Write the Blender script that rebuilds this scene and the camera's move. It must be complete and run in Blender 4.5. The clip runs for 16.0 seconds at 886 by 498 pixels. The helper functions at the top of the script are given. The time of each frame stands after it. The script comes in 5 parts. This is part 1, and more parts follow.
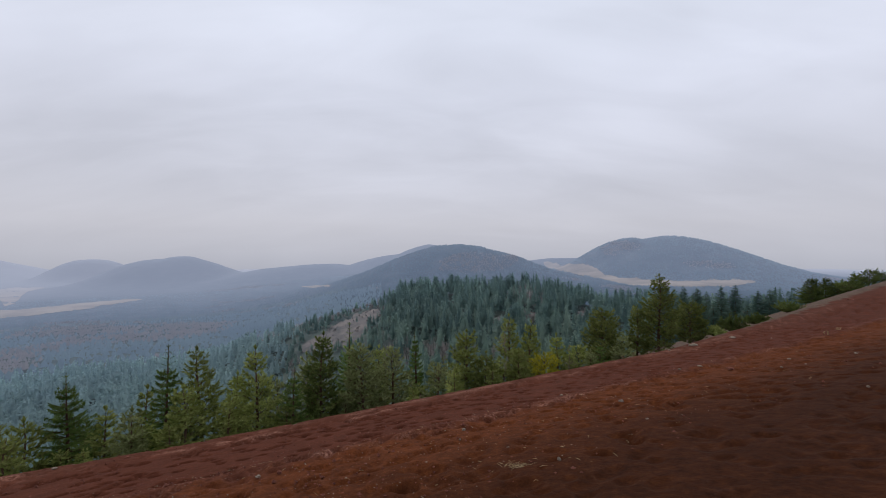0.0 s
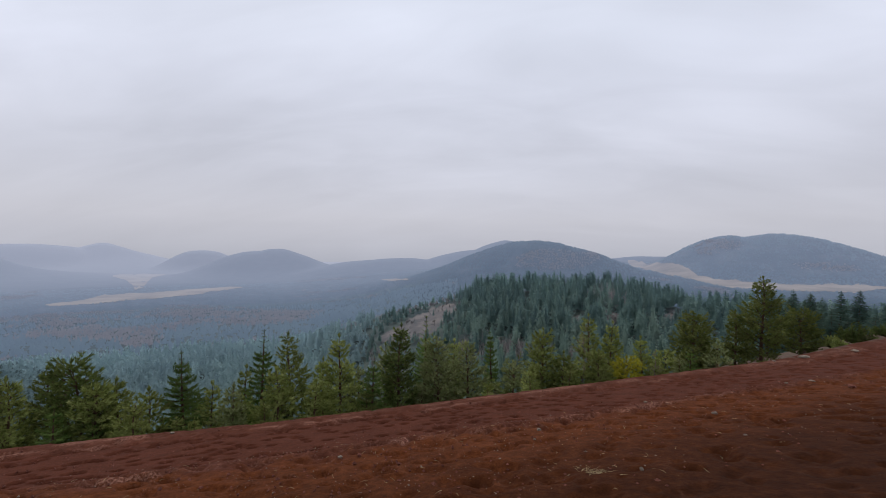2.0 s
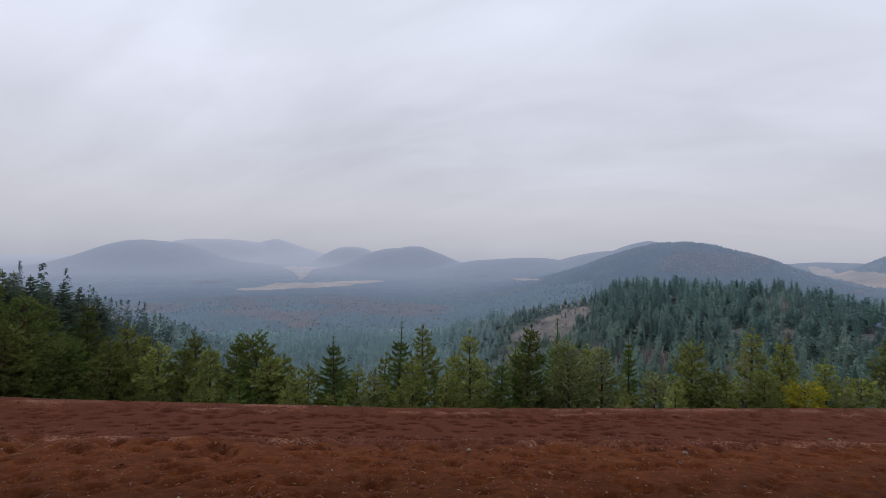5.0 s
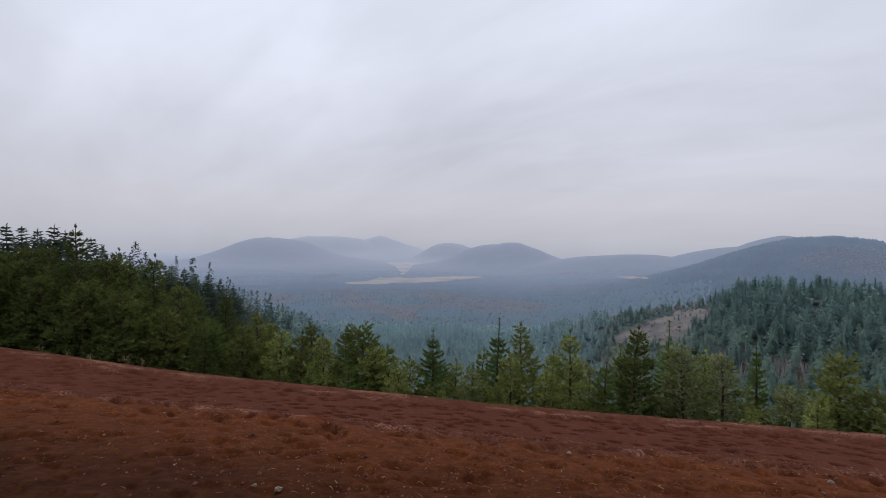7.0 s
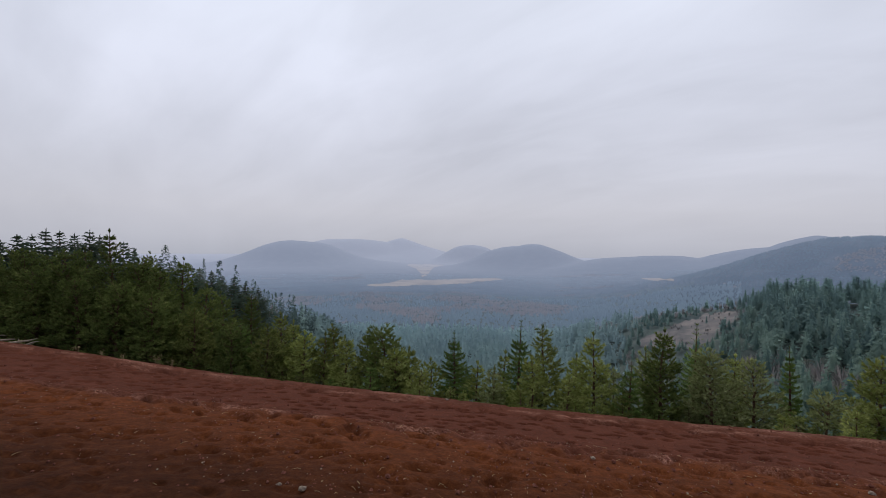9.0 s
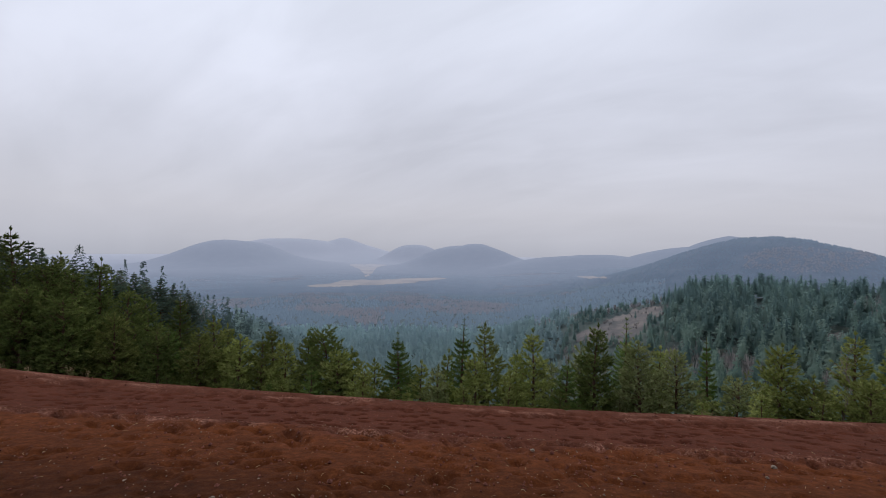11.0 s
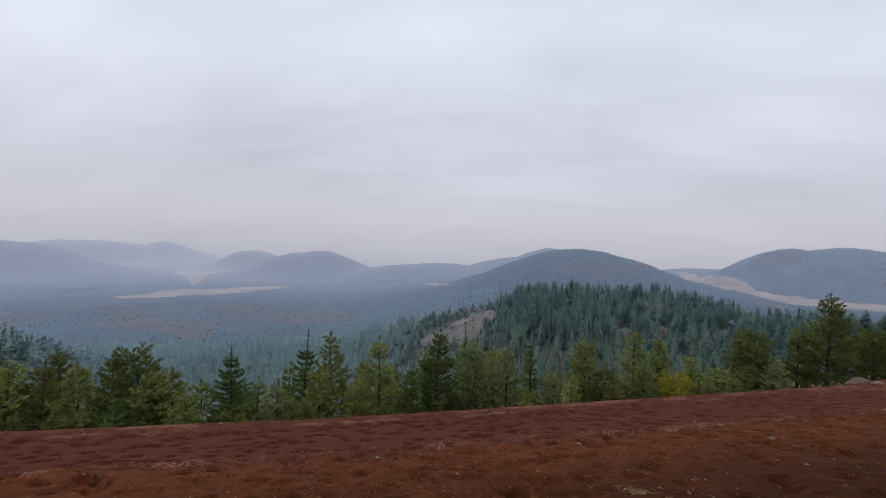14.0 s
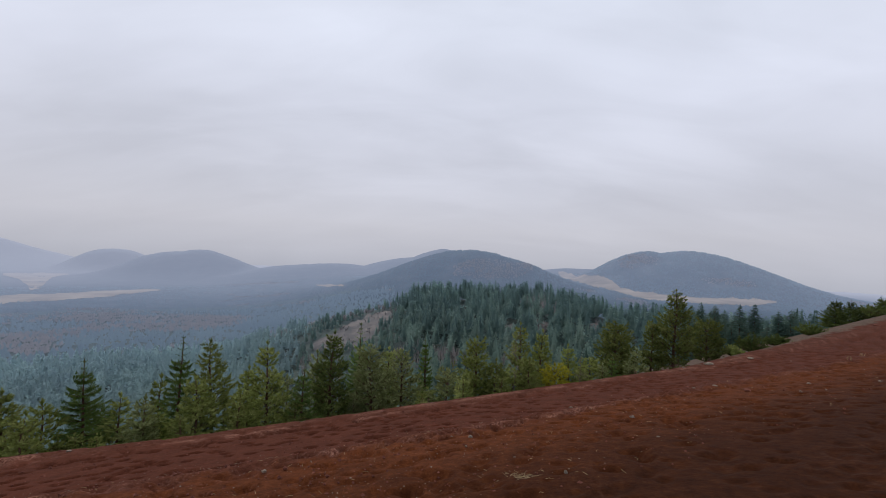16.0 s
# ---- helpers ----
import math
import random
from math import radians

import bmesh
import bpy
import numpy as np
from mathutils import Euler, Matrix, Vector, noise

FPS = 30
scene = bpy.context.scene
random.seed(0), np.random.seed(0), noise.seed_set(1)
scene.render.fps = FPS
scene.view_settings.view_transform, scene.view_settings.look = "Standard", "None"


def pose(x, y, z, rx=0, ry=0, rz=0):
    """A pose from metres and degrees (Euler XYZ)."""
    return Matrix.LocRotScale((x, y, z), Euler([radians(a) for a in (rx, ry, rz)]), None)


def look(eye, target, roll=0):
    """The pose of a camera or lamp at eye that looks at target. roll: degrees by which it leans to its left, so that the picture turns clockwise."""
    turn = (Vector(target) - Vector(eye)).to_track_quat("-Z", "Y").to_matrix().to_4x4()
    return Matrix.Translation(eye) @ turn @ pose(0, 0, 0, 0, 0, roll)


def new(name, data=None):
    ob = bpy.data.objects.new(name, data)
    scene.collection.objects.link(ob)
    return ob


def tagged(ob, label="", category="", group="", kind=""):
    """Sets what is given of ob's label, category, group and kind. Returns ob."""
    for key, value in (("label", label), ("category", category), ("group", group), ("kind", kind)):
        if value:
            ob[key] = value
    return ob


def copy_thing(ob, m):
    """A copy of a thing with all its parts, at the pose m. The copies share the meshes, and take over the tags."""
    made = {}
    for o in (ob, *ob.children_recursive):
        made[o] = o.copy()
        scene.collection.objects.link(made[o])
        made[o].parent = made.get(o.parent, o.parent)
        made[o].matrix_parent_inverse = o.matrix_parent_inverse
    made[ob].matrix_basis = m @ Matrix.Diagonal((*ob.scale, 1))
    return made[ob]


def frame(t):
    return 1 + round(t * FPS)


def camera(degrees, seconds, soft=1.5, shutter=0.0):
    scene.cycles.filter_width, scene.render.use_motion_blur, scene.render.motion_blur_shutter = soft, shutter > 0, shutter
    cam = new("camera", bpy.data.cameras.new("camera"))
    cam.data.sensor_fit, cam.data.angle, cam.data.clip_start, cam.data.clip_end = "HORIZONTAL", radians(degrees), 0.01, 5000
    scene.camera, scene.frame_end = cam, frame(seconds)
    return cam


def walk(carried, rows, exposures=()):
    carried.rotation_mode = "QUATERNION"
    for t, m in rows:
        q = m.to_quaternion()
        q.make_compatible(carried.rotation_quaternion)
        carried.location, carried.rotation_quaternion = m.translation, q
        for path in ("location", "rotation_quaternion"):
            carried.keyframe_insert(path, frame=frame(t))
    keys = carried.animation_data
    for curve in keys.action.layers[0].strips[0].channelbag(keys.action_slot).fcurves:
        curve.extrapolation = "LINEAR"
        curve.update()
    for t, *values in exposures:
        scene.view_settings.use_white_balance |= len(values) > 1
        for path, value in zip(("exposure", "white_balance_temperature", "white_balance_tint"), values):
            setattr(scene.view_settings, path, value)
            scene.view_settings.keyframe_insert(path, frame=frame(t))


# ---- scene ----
# A hand-held pan from one standpoint on the flank of a red cinder cone.
cam = camera(90.45, 16.0, soft=0.8)
EYE = 1.6
ROWS = [  # seconds, yaw, pitch, roll
    (0.0, 0.00, 0.31, 0.00),
    (0.5, 2.38, 0.17, -0.08),
    (1.0, 4.59, 0.04, -0.11),
    (1.5, 7.51, -0.25, -0.23),
    (2.0, 9.94, -0.32, -0.79),
    (2.5, 12.60, -0.38, -1.30),
    (3.0, 15.44, -0.35, -1.40),
    (3.5, 18.38, -0.40, -1.40),
    (4.0, 21.04, -0.32, -1.56),
    (4.2, 22.06, -0.34, -1.58),
    (6.3, 35.71, -1.60, -1.56),
    (6.5, 36.94, -1.61, -1.52),
    (7.0, 39.57, -1.60, -1.30),
    (7.5, 41.14, -1.61, -1.19),
    (8.0, 42.31, -1.63, -1.05),
    (8.2, 42.58, -1.62, -1.00),
    (10.3, 39.45, -1.15, -0.65),
    (10.5, 38.33, -1.77, -0.62),
    (11.0, 34.94, -1.30, -1.10),
    (11.5, 31.86, -1.07, -1.49),
    (12.0, 29.03, -0.83, -1.76),
    (12.5, 25.19, -0.48, -2.04),
    (13.0, 21.84, -0.13, -2.07),
    (13.5, 18.88, 0.06, -2.20),
    (14.0, 15.34, 0.28, -2.25),
    (14.5, 12.34, 0.31, -2.48),
    (15.0, 8.26, 0.67, -2.63),
    (15.5, 4.78, 0.82, -2.92),
    (16.0, 1.89, 0.89, -2.61),
]
walk(cam, [(t, pose(0, 0.03, EYE, 90 + pitch, roll, yaw)) for t, yaw, pitch, roll in ROWS])

# ---- sky and light ----
SUN_AZ, SUN_EL = 35.0, 58.0      # behind thick cloud


def build_world():
    world = bpy.data.worlds.new("overcast_sky")
    scene.world = world
    world.use_nodes = True
    nt = world.node_tree
    nt.nodes.clear()
    N = nt.nodes.new
    out, bg = N("ShaderNodeOutputWorld"), N("ShaderNodeBackground")
    sky = N("ShaderNodeTexSky")
    sky.sky_type, sky.sun_disc = "NISHITA", False
    sky.sun_elevation, sky.sun_rotation = radians(SUN_EL), radians(-SUN_AZ)
    sky.dust_density = 4.0
    tc, sep = N("ShaderNodeTexCoord"), N("ShaderNodeSeparateXYZ")
    nt.links.new(tc.outputs["Generated"], sep.inputs[0])
    # height above the horizon sets the tone of the cloud deck
    tone = N("ShaderNodeValToRGB")
    el = tone.color_ramp.elements
    el[0].position, el[0].color = 0.0, (0.355, 0.368, 0.426, 1)
    el[1].position, el[1].color = 1.0, (0.690, 0.726, 0.812, 1)
    for p, c in ((0.47, (0.414, 0.433, 0.507, 1)), (0.50, (0.540, 0.550, 0.622, 1)), (0.53, (0.605, 0.610, 0.682, 1)),
                 (0.58, (0.640, 0.657, 0.751, 1)), (0.66, (0.729, 0.761, 0.883, 1)), (0.76, (0.749, 0.796, 0.924, 1))):
        e = el.new(p)
        e.color = c
    half = N("ShaderNodeMath")
    half.operation = "MULTIPLY_ADD"
    half.inputs[1].default_value = half.inputs[2].default_value = 0.5
    nt.links.new(sep.outputs["Z"], half.inputs[0])
    nt.links.new(half.outputs[0], tone.inputs[0])
    # the deck as a flat layer overhead: x / z, y / z
    up = N("ShaderNodeMath")
    up.operation = "MAXIMUM"
    up.inputs[1].default_value = 0.0
    nt.links.new(sep.outputs["Z"], up.inputs[0])
    add = N("ShaderNodeMath")
    add.operation = "ADD"
    add.inputs[1].default_value = 0.32
    nt.links.new(up.outputs[0], add.inputs[0])
    div = N("ShaderNodeVectorMath")
    div.operation = "DIVIDE"
    comb = N("ShaderNodeCombineXYZ")
    for k in range(3):
        nt.links.new(add.outputs[0], comb.inputs[k])
    nt.links.new(tc.outputs["Generated"], div.inputs[0])
    nt.links.new(comb.outputs[0], div.inputs[1])
    mp = N("ShaderNodeMapping")
    mp.inputs["Rotation"].default_value = (0, 0, radians(20))
    mp.inputs["Scale"].default_value = (0.55, 1.25, 0.0)
    nt.links.new(div.outputs[0], mp.inputs[0])
    clouds = N("ShaderNodeTexNoise")
    clouds.inputs["Scale"].default_value = 0.95
    clouds.inputs["Detail"].default_value = 5.0
    clouds.inputs["Roughness"].default_value = 0.5
    clouds.inputs["Distortion"].default_value = 0.35
    nt.links.new(mp.outputs[0], clouds.inputs["Vector"])
    streaks = N("ShaderNodeTexNoise")
    streaks.inputs["Scale"].default_value, streaks.inputs["Detail"].default_value = 2.6, 6.0
    streaks.inputs["Distortion"].default_value = 0.6
    nt.links.new(mp.outputs[0], streaks.inputs["Vector"])
    both = N("ShaderNodeMath")
    both.operation = "MULTIPLY_ADD"
    both.inputs[1].default_value = 0.5
    nt.links.new(streaks.outputs["Fac"], both.inputs[0])
    nt.links.new(clouds.outputs["Fac"], both.inputs[2])
    cr = N("ShaderNodeMapRange")
    cr.inputs["From Min"].default_value, cr.inputs["From Max"].default_value = 0.55, 0.95
    cr.inputs["To Min"].default_value, cr.inputs["To Max"].default_value = 0.88, 1.13
    nt.links.new(both.outputs[0], cr.inputs[0])
    mul = N("ShaderNodeVectorMath")
    mul.operation = "SCALE"
    nt.links.new(tone.outputs["Color"], mul.inputs[0])
    calm = N("ShaderNodeMapRange")
    calm.inputs["From Min"].default_value, calm.inputs["From Max"].default_value = 0.02, 0.22
    calm.inputs["To Min"].default_value, calm.inputs["To Max"].default_value = 0.3, 1.0
    nt.links.new(sep.outputs["Z"], calm.inputs[0])
    less = N("ShaderNodeMix")
    less.inputs["A"].default_value = 1.0
    nt.links.new(calm.outputs[0], less.inputs["Factor"])
    nt.links.new(cr.outputs[0], less.inputs["B"])
    nt.links.new(less.outputs["Result"], mul.inputs["Scale"])
    dim = N("ShaderNodeVectorMath")
    dim.operation = "SCALE"
    dim.inputs["Scale"].default_value = 0.08
    nt.links.new(sky.outputs[0], dim.inputs[0])
    mix = N("ShaderNodeMixRGB")
    mix.inputs[0].default_value = 0.95      # cloud cover
    nt.links.new(dim.outputs[0], mix.inputs[1])
    nt.links.new(mul.outputs[0], mix.inputs[2])
    nt.links.new(mix.outputs[0], bg.inputs["Color"])
    bg.inputs["Strength"].default_value = 1.0
    nt.links.new(bg.outputs[0], out.inputs[0])


build_world()
sun = new("sun", bpy.data.lights.new("sun", "SUN"))
sun.data.energy, sun.data.angle, sun.data.color = 1.2, radians(28), (1.0, 0.96, 0.9)
sun.matrix_world = look((0, 0, 0), (math.sin(radians(SUN_AZ)) * math.cos(radians(SUN_EL)), -math.cos(radians(SUN_AZ)) * math.cos(radians(SUN_EL)), -math.sin(radians(SUN_EL))))
scene.view_settings.exposure = -0.06


# ---- materials ----
def material(name, colours, rough=0.9, scale=6.0, detail=6.0, bump=0.0, bump_scale=40.0, island=0.0, thing=0.0, air=None, spec=0.08, leaf=0.0, vary=0.2):
    """Colours run along a noise of the given scale (per metre). island, thing: change of tone from piece to piece.
    air: (tones, length) - haze painted into the base colour, bluer and paler over that many metres from the cone."""
    mat = bpy.data.materials.new(name)
    mat.use_nodes = True
    nt = mat.node_tree
    bsdf = nt.nodes["Principled BSDF"]
    N, L = nt.nodes.new, nt.links.new
    geo = N("ShaderNodeNewGeometry")
    tex = N("ShaderNodeTexNoise")
    tex.inputs["Scale"].default_value, tex.inputs["Detail"].default_value = scale, detail
    tex.inputs["Roughness"].default_value = 0.65
    L(geo.outputs["Position"], tex.inputs["Vector"])
    ramp = N("ShaderNodeValToRGB")
    el = ramp.color_ramp.elements
    while len(el) < len(colours):
        el.new(0.5)
    for k, c in enumerate(colours):
        el[k].position = 0.28 + 0.44 * k / max(1, len(colours) - 1)
        el[k].color = (*c, 1)
    L(tex.outputs["Fac"], ramp.inputs[0])
    col = ramp.outputs["Color"]
    wide = N("ShaderNodeTexNoise")
    wide.inputs["Scale"].default_value, wide.inputs["Detail"].default_value = scale * 0.11, 3.0
    L(geo.outputs["Position"], wide.inputs["Vector"])
    hsv = N("ShaderNodeHueSaturation")
    val = N("ShaderNodeMapRange")
    val.inputs["From Min"].default_value, val.inputs["From Max"].default_value = 0.3, 0.7
    val.inputs["To Min"].default_value, val.inputs["To Max"].default_value = 1 - vary, 1 + vary
    L(wide.outputs["Fac"], val.inputs[0])
    v = val.outputs[0]
    for amount, socket in ((island, geo.outputs["Random Per Island"]), (thing, N("ShaderNodeObjectInfo").outputs["Random"])):
        if amount:
            mr = N("ShaderNodeMapRange")
            mr.inputs["To Min"].default_value, mr.inputs["To Max"].default_value = 1 - amount, 1 + amount
            L(socket, mr.inputs[0])
            m = N("ShaderNodeMath")
            m.operation = "MULTIPLY"
            L(v, m.inputs[0])
            L(mr.outputs[0], m.inputs[1])
            v = m.outputs[0]
    L(v, hsv.inputs["Value"])
    L(col, hsv.inputs["Color"])
    col = hsv.outputs["Color"]
    # painted haze: the base colour fades to bluish tones with distance from the origin
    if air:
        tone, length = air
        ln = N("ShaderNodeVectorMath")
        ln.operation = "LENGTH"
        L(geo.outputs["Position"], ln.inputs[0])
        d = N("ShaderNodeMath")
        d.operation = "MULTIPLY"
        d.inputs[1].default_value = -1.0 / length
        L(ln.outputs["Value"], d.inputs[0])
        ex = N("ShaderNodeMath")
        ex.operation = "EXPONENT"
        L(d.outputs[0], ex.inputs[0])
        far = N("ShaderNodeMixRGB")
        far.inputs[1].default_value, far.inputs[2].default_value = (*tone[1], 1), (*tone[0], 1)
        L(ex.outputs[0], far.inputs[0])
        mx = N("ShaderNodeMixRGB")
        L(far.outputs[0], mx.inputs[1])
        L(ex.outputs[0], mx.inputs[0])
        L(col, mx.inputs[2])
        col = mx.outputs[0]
    L(col, bsdf.inputs["Base Color"])
    bsdf.inputs["Roughness"].default_value = rough
    bsdf.inputs["Specular IOR Level"].default_value = spec
    if bump:
        bt = N("ShaderNodeTexNoise")
        bt.inputs["Scale"].default_value, bt.inputs["Detail"].default_value = bump_scale, 8.0
        L(geo.outputs["Position"], bt.inputs["Vector"])
        bn = N("ShaderNodeBump")
        bn.inputs["Strength"].default_value, bn.inputs["Distance"].default_value = bump, 0.03
        L(bt.outputs["Fac"], bn.inputs["Height"])
        L(bn.outputs[0], bsdf.inputs["Normal"])
    if leaf:
        tr, ms = N("ShaderNodeBsdfTranslucent"), N("ShaderNodeMixShader")
        L(col, tr.inputs["Color"])
        ms.inputs[0].default_value = leaf
        L(bsdf.outputs[0], ms.inputs[1])
        L(tr.outputs[0], ms.inputs[2])
        L(ms.outputs[0], nt.nodes["Material Output"].inputs["Surface"])
    return mat


def cinder_material(name, bands):
    """Loose cinder whose colour changes down the slope: bands of (metres down, three tones), with ragged borders."""
    mat = bpy.data.materials.new(name)
    mat.use_nodes = True
    nt = mat.node_tree
    bsdf = nt.nodes["Principled BSDF"]
    N, L = nt.nodes.new, nt.links.new
    geo = N("ShaderNodeNewGeometry")

    def noise_at(scale, detail, rough=0.6):
        t = N("ShaderNodeTexNoise")
        t.inputs["Scale"].default_value, t.inputs["Detail"].default_value, t.inputs["Roughness"].default_value = scale, detail, rough
        L(geo.outputs["Position"], t.inputs["Vector"])
        return t.outputs["Fac"]

    def math_(op, a, b):
        m = N("ShaderNodeMath")
        m.operation = op
        for k, v in enumerate((a, b)):
            if isinstance(v, float):
                m.inputs[k].default_value = v
            else:
                L(v, m.inputs[k])
        return m.outputs[0]
    dot = N("ShaderNodeVectorMath")
    dot.operation = "DOT_PRODUCT"
    dot.inputs[1].default_value = (-SD, CD, 0)
    L(geo.outputs["Position"], dot.inputs[0])
    down = math_("ADD", dot.outputs["Value"], math_("MULTIPLY", math_("SUBTRACT", noise_at(0.7, 7.0, 0.75), 0.5), 3.0))
    grain = noise_at(7.0, 9.0, 0.8)
    col = None
    for start, soft, tones in bands:
        ramp = N("ShaderNodeValToRGB")
        el = ramp.color_ramp.elements
        el.new(0.5)
        for k, c in enumerate(tones):
            el[k].position, el[k].color = 0.30 + 0.2 * k, (*c, 1)
        L(grain, ramp.inputs[0])
        if col is None:
            col = ramp.outputs[0]
            continue
        mr, mx = N("ShaderNodeMapRange"), N("ShaderNodeMixRGB")
        mr.interpolation_type = "SMOOTHSTEP"
        mr.inputs["From Min"].default_value, mr.inputs["From Max"].default_value = start - soft, start + soft
        L(down, mr.inputs[0])
        L(mr.outputs[0], mx.inputs[0])
        L(col, mx.inputs[1])
        L(ramp.outputs[0], mx.inputs[2])
        col = mx.outputs[0]
    # dry, pale crumbs pushed up round the hollows; the pale colour also paints lit rim tops
    at_dry, crumbs = N("ShaderNodeAttribute"), N("ShaderNodeMixRGB")
    at_dry.attribute_name = "dry"
    grit = N("ShaderNodeMapRange")
    grit.inputs["From Min"].default_value, grit.inputs["From Max"].default_value = 0.44, 0.62
    L(noise_at(24.0, 4.0, 0.75), grit.inputs[0])
    L(math_("MULTIPLY", at_dry.outputs["Fac"], grit.outputs[0]), crumbs.inputs[0])
    L(col, crumbs.inputs[1])
    crumbs.inputs[2].default_value = (0.36, 0.19, 0.14, 1)
    col = crumbs.outputs[0]
    speck, wide = N("ShaderNodeMapRange"), N("ShaderNodeMapRange")
    for node, lo, hi, src in ((speck, 0.62, 1.42, noise_at(45.0, 5.0, 0.8)), (wide, 0.82, 1.18, noise_at(1.6, 4.0))):
        node.inputs["From Min"].default_value, node.inputs["From Max"].default_value = 0.28, 0.72
        node.inputs["To Min"].default_value, node.inputs["To Max"].default_value = lo, hi
        L(src, node.inputs[0])
    sc = N("ShaderNodeVectorMath")
    sc.operation = "SCALE"
    L(col, sc.inputs[0])
    L(math_("MULTIPLY", speck.outputs[0], wide.outputs[0]), sc.inputs["Scale"])
    L(sc.outputs[0], bsdf.inputs["Base Color"])
    bsdf.inputs["Roughness"].default_value, bsdf.inputs["Specular IOR Level"].default_value = 0.95, 0.05
    bn = N("ShaderNodeBump")
    bn.inputs["Strength"].default_value, bn.inputs["Distance"].default_value = 0.6, 0.025
    L(noise_at(20.0, 6.0, 0.65), bn.inputs["Height"])
    L(bn.outputs[0], bsdf.inputs["Normal"])
    return mat


DOWN = 30.0           # the way the slope falls, degrees left of the first view
CD, SD = math.cos(radians(DOWN)), math.sin(radians(DOWN))
EDGE, CREST = 13.0, 7.8   # metres down the slope: the outer edge of the cinder, the near lip


VALLEY_HAZE = (((0.195, 0.325, 0.425), (0.236, 0.308, 0.412)), 400.0)   # haze put into the colour: its nearer and its farther tone
GROUND_HAZE = (((0.11, 0.24, 0.35), (0.54, 0.58, 0.71)), 1900.0)
PLAIN_HAZE = (((0.066, 0.182, 0.350), (0.468, 0.484, 0.556)), 1850.0)
FIELD_HAZE = (((0.21, 0.237, 0.31), (0.465, 0.495, 0.595)), 2000.0)
LOOSE = ((0.054, 0.0166, 0.0095), (0.072, 0.0226, 0.0128), (0.094, 0.0305, 0.0175))
DUSTY = ((0.052, 0.0165, 0.0095), (0.074, 0.0245, 0.0142), (0.108, 0.039, 0.024))
CINDER = cinder_material("red_cinder", [
    (0.0, 1.0, ((0.0160, 0.0050, 0.0020), (0.031, 0.0098, 0.0037), (0.060, 0.0200, 0.0076))),
    (5.2, 2.4, ((0.044, 0.0125, 0.0044), (0.084, 0.0245, 0.0084), (0.145, 0.046, 0.0165))),
    (CREST - 0.2, 0.3, DUSTY), (CREST + 0.5, 0.4, LOOSE), (EDGE - 0.7, 0.4, DUSTY),
    (EDGE + 0.42, 0.25, ((0.042, 0.030, 0.021), (0.092, 0.063, 0.047), (0.160, 0.113, 0.088)))])
# The colours down to far_bare_twigs hold painted haze that grows with distance.
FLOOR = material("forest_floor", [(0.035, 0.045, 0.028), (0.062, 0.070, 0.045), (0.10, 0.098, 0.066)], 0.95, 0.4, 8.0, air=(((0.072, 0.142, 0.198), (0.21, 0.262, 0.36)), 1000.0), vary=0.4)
FIELD = material("pale_winter_grass", [(0.12, 0.10, 0.07), (0.26, 0.21, 0.15), (0.38, 0.31, 0.23)], 0.95, 0.012, 8.0, air=FIELD_HAZE)
FARWOOD = material("distant_wood", [(0.012, 0.019, 0.022), (0.028, 0.037, 0.041), (0.072, 0.074, 0.074)], 0.95, 0.02, 10.0, air=PLAIN_HAZE)
# Same wood, with lighter painted haze to make up for shade between the tips.
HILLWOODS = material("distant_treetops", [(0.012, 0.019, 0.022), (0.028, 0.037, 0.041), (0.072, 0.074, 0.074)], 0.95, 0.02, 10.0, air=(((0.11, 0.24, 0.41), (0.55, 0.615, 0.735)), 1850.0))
CLEARING = material("dry_heath_slope", [(0.055, 0.048, 0.038), (0.13, 0.102, 0.085), (0.22, 0.175, 0.145)], 0.95, 0.12, 10.0, air=GROUND_HAZE)
NEAR_HAZE = (((0.32, 0.46, 0.555), (0.44, 0.52, 0.65)), 820.0)
# Spur and ravine greens are lifted further in their base tones, again for haze.
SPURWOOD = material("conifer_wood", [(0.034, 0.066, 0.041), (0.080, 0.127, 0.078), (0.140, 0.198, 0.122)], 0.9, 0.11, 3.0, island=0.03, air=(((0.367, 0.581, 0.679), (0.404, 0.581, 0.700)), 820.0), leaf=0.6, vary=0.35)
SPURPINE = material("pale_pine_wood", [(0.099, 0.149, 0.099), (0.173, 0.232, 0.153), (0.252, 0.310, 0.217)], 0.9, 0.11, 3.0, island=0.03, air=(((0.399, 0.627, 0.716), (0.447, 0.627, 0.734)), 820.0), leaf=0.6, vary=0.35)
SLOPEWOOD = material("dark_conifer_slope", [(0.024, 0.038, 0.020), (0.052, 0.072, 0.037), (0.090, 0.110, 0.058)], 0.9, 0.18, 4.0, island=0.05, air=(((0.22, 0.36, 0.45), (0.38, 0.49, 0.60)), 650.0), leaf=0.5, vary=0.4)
WOODS = material("valley_conifers", [(0.030, 0.046, 0.030), (0.050, 0.070, 0.046), (0.075, 0.098, 0.062)], 0.9, 0.1, 6.0, island=0.06, air=VALLEY_HAZE, leaf=0.25, vary=0.85)
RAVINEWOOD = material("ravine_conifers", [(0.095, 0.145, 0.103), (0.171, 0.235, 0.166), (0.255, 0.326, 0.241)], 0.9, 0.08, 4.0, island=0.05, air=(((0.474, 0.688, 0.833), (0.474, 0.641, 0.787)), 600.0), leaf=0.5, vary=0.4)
BARE = material("bare_twigs", [(0.17, 0.13, 0.11), (0.26, 0.205, 0.18), (0.33, 0.27, 0.24)], 0.9, 0.3, 4.0, island=0.3, air=NEAR_HAZE, leaf=0.45)
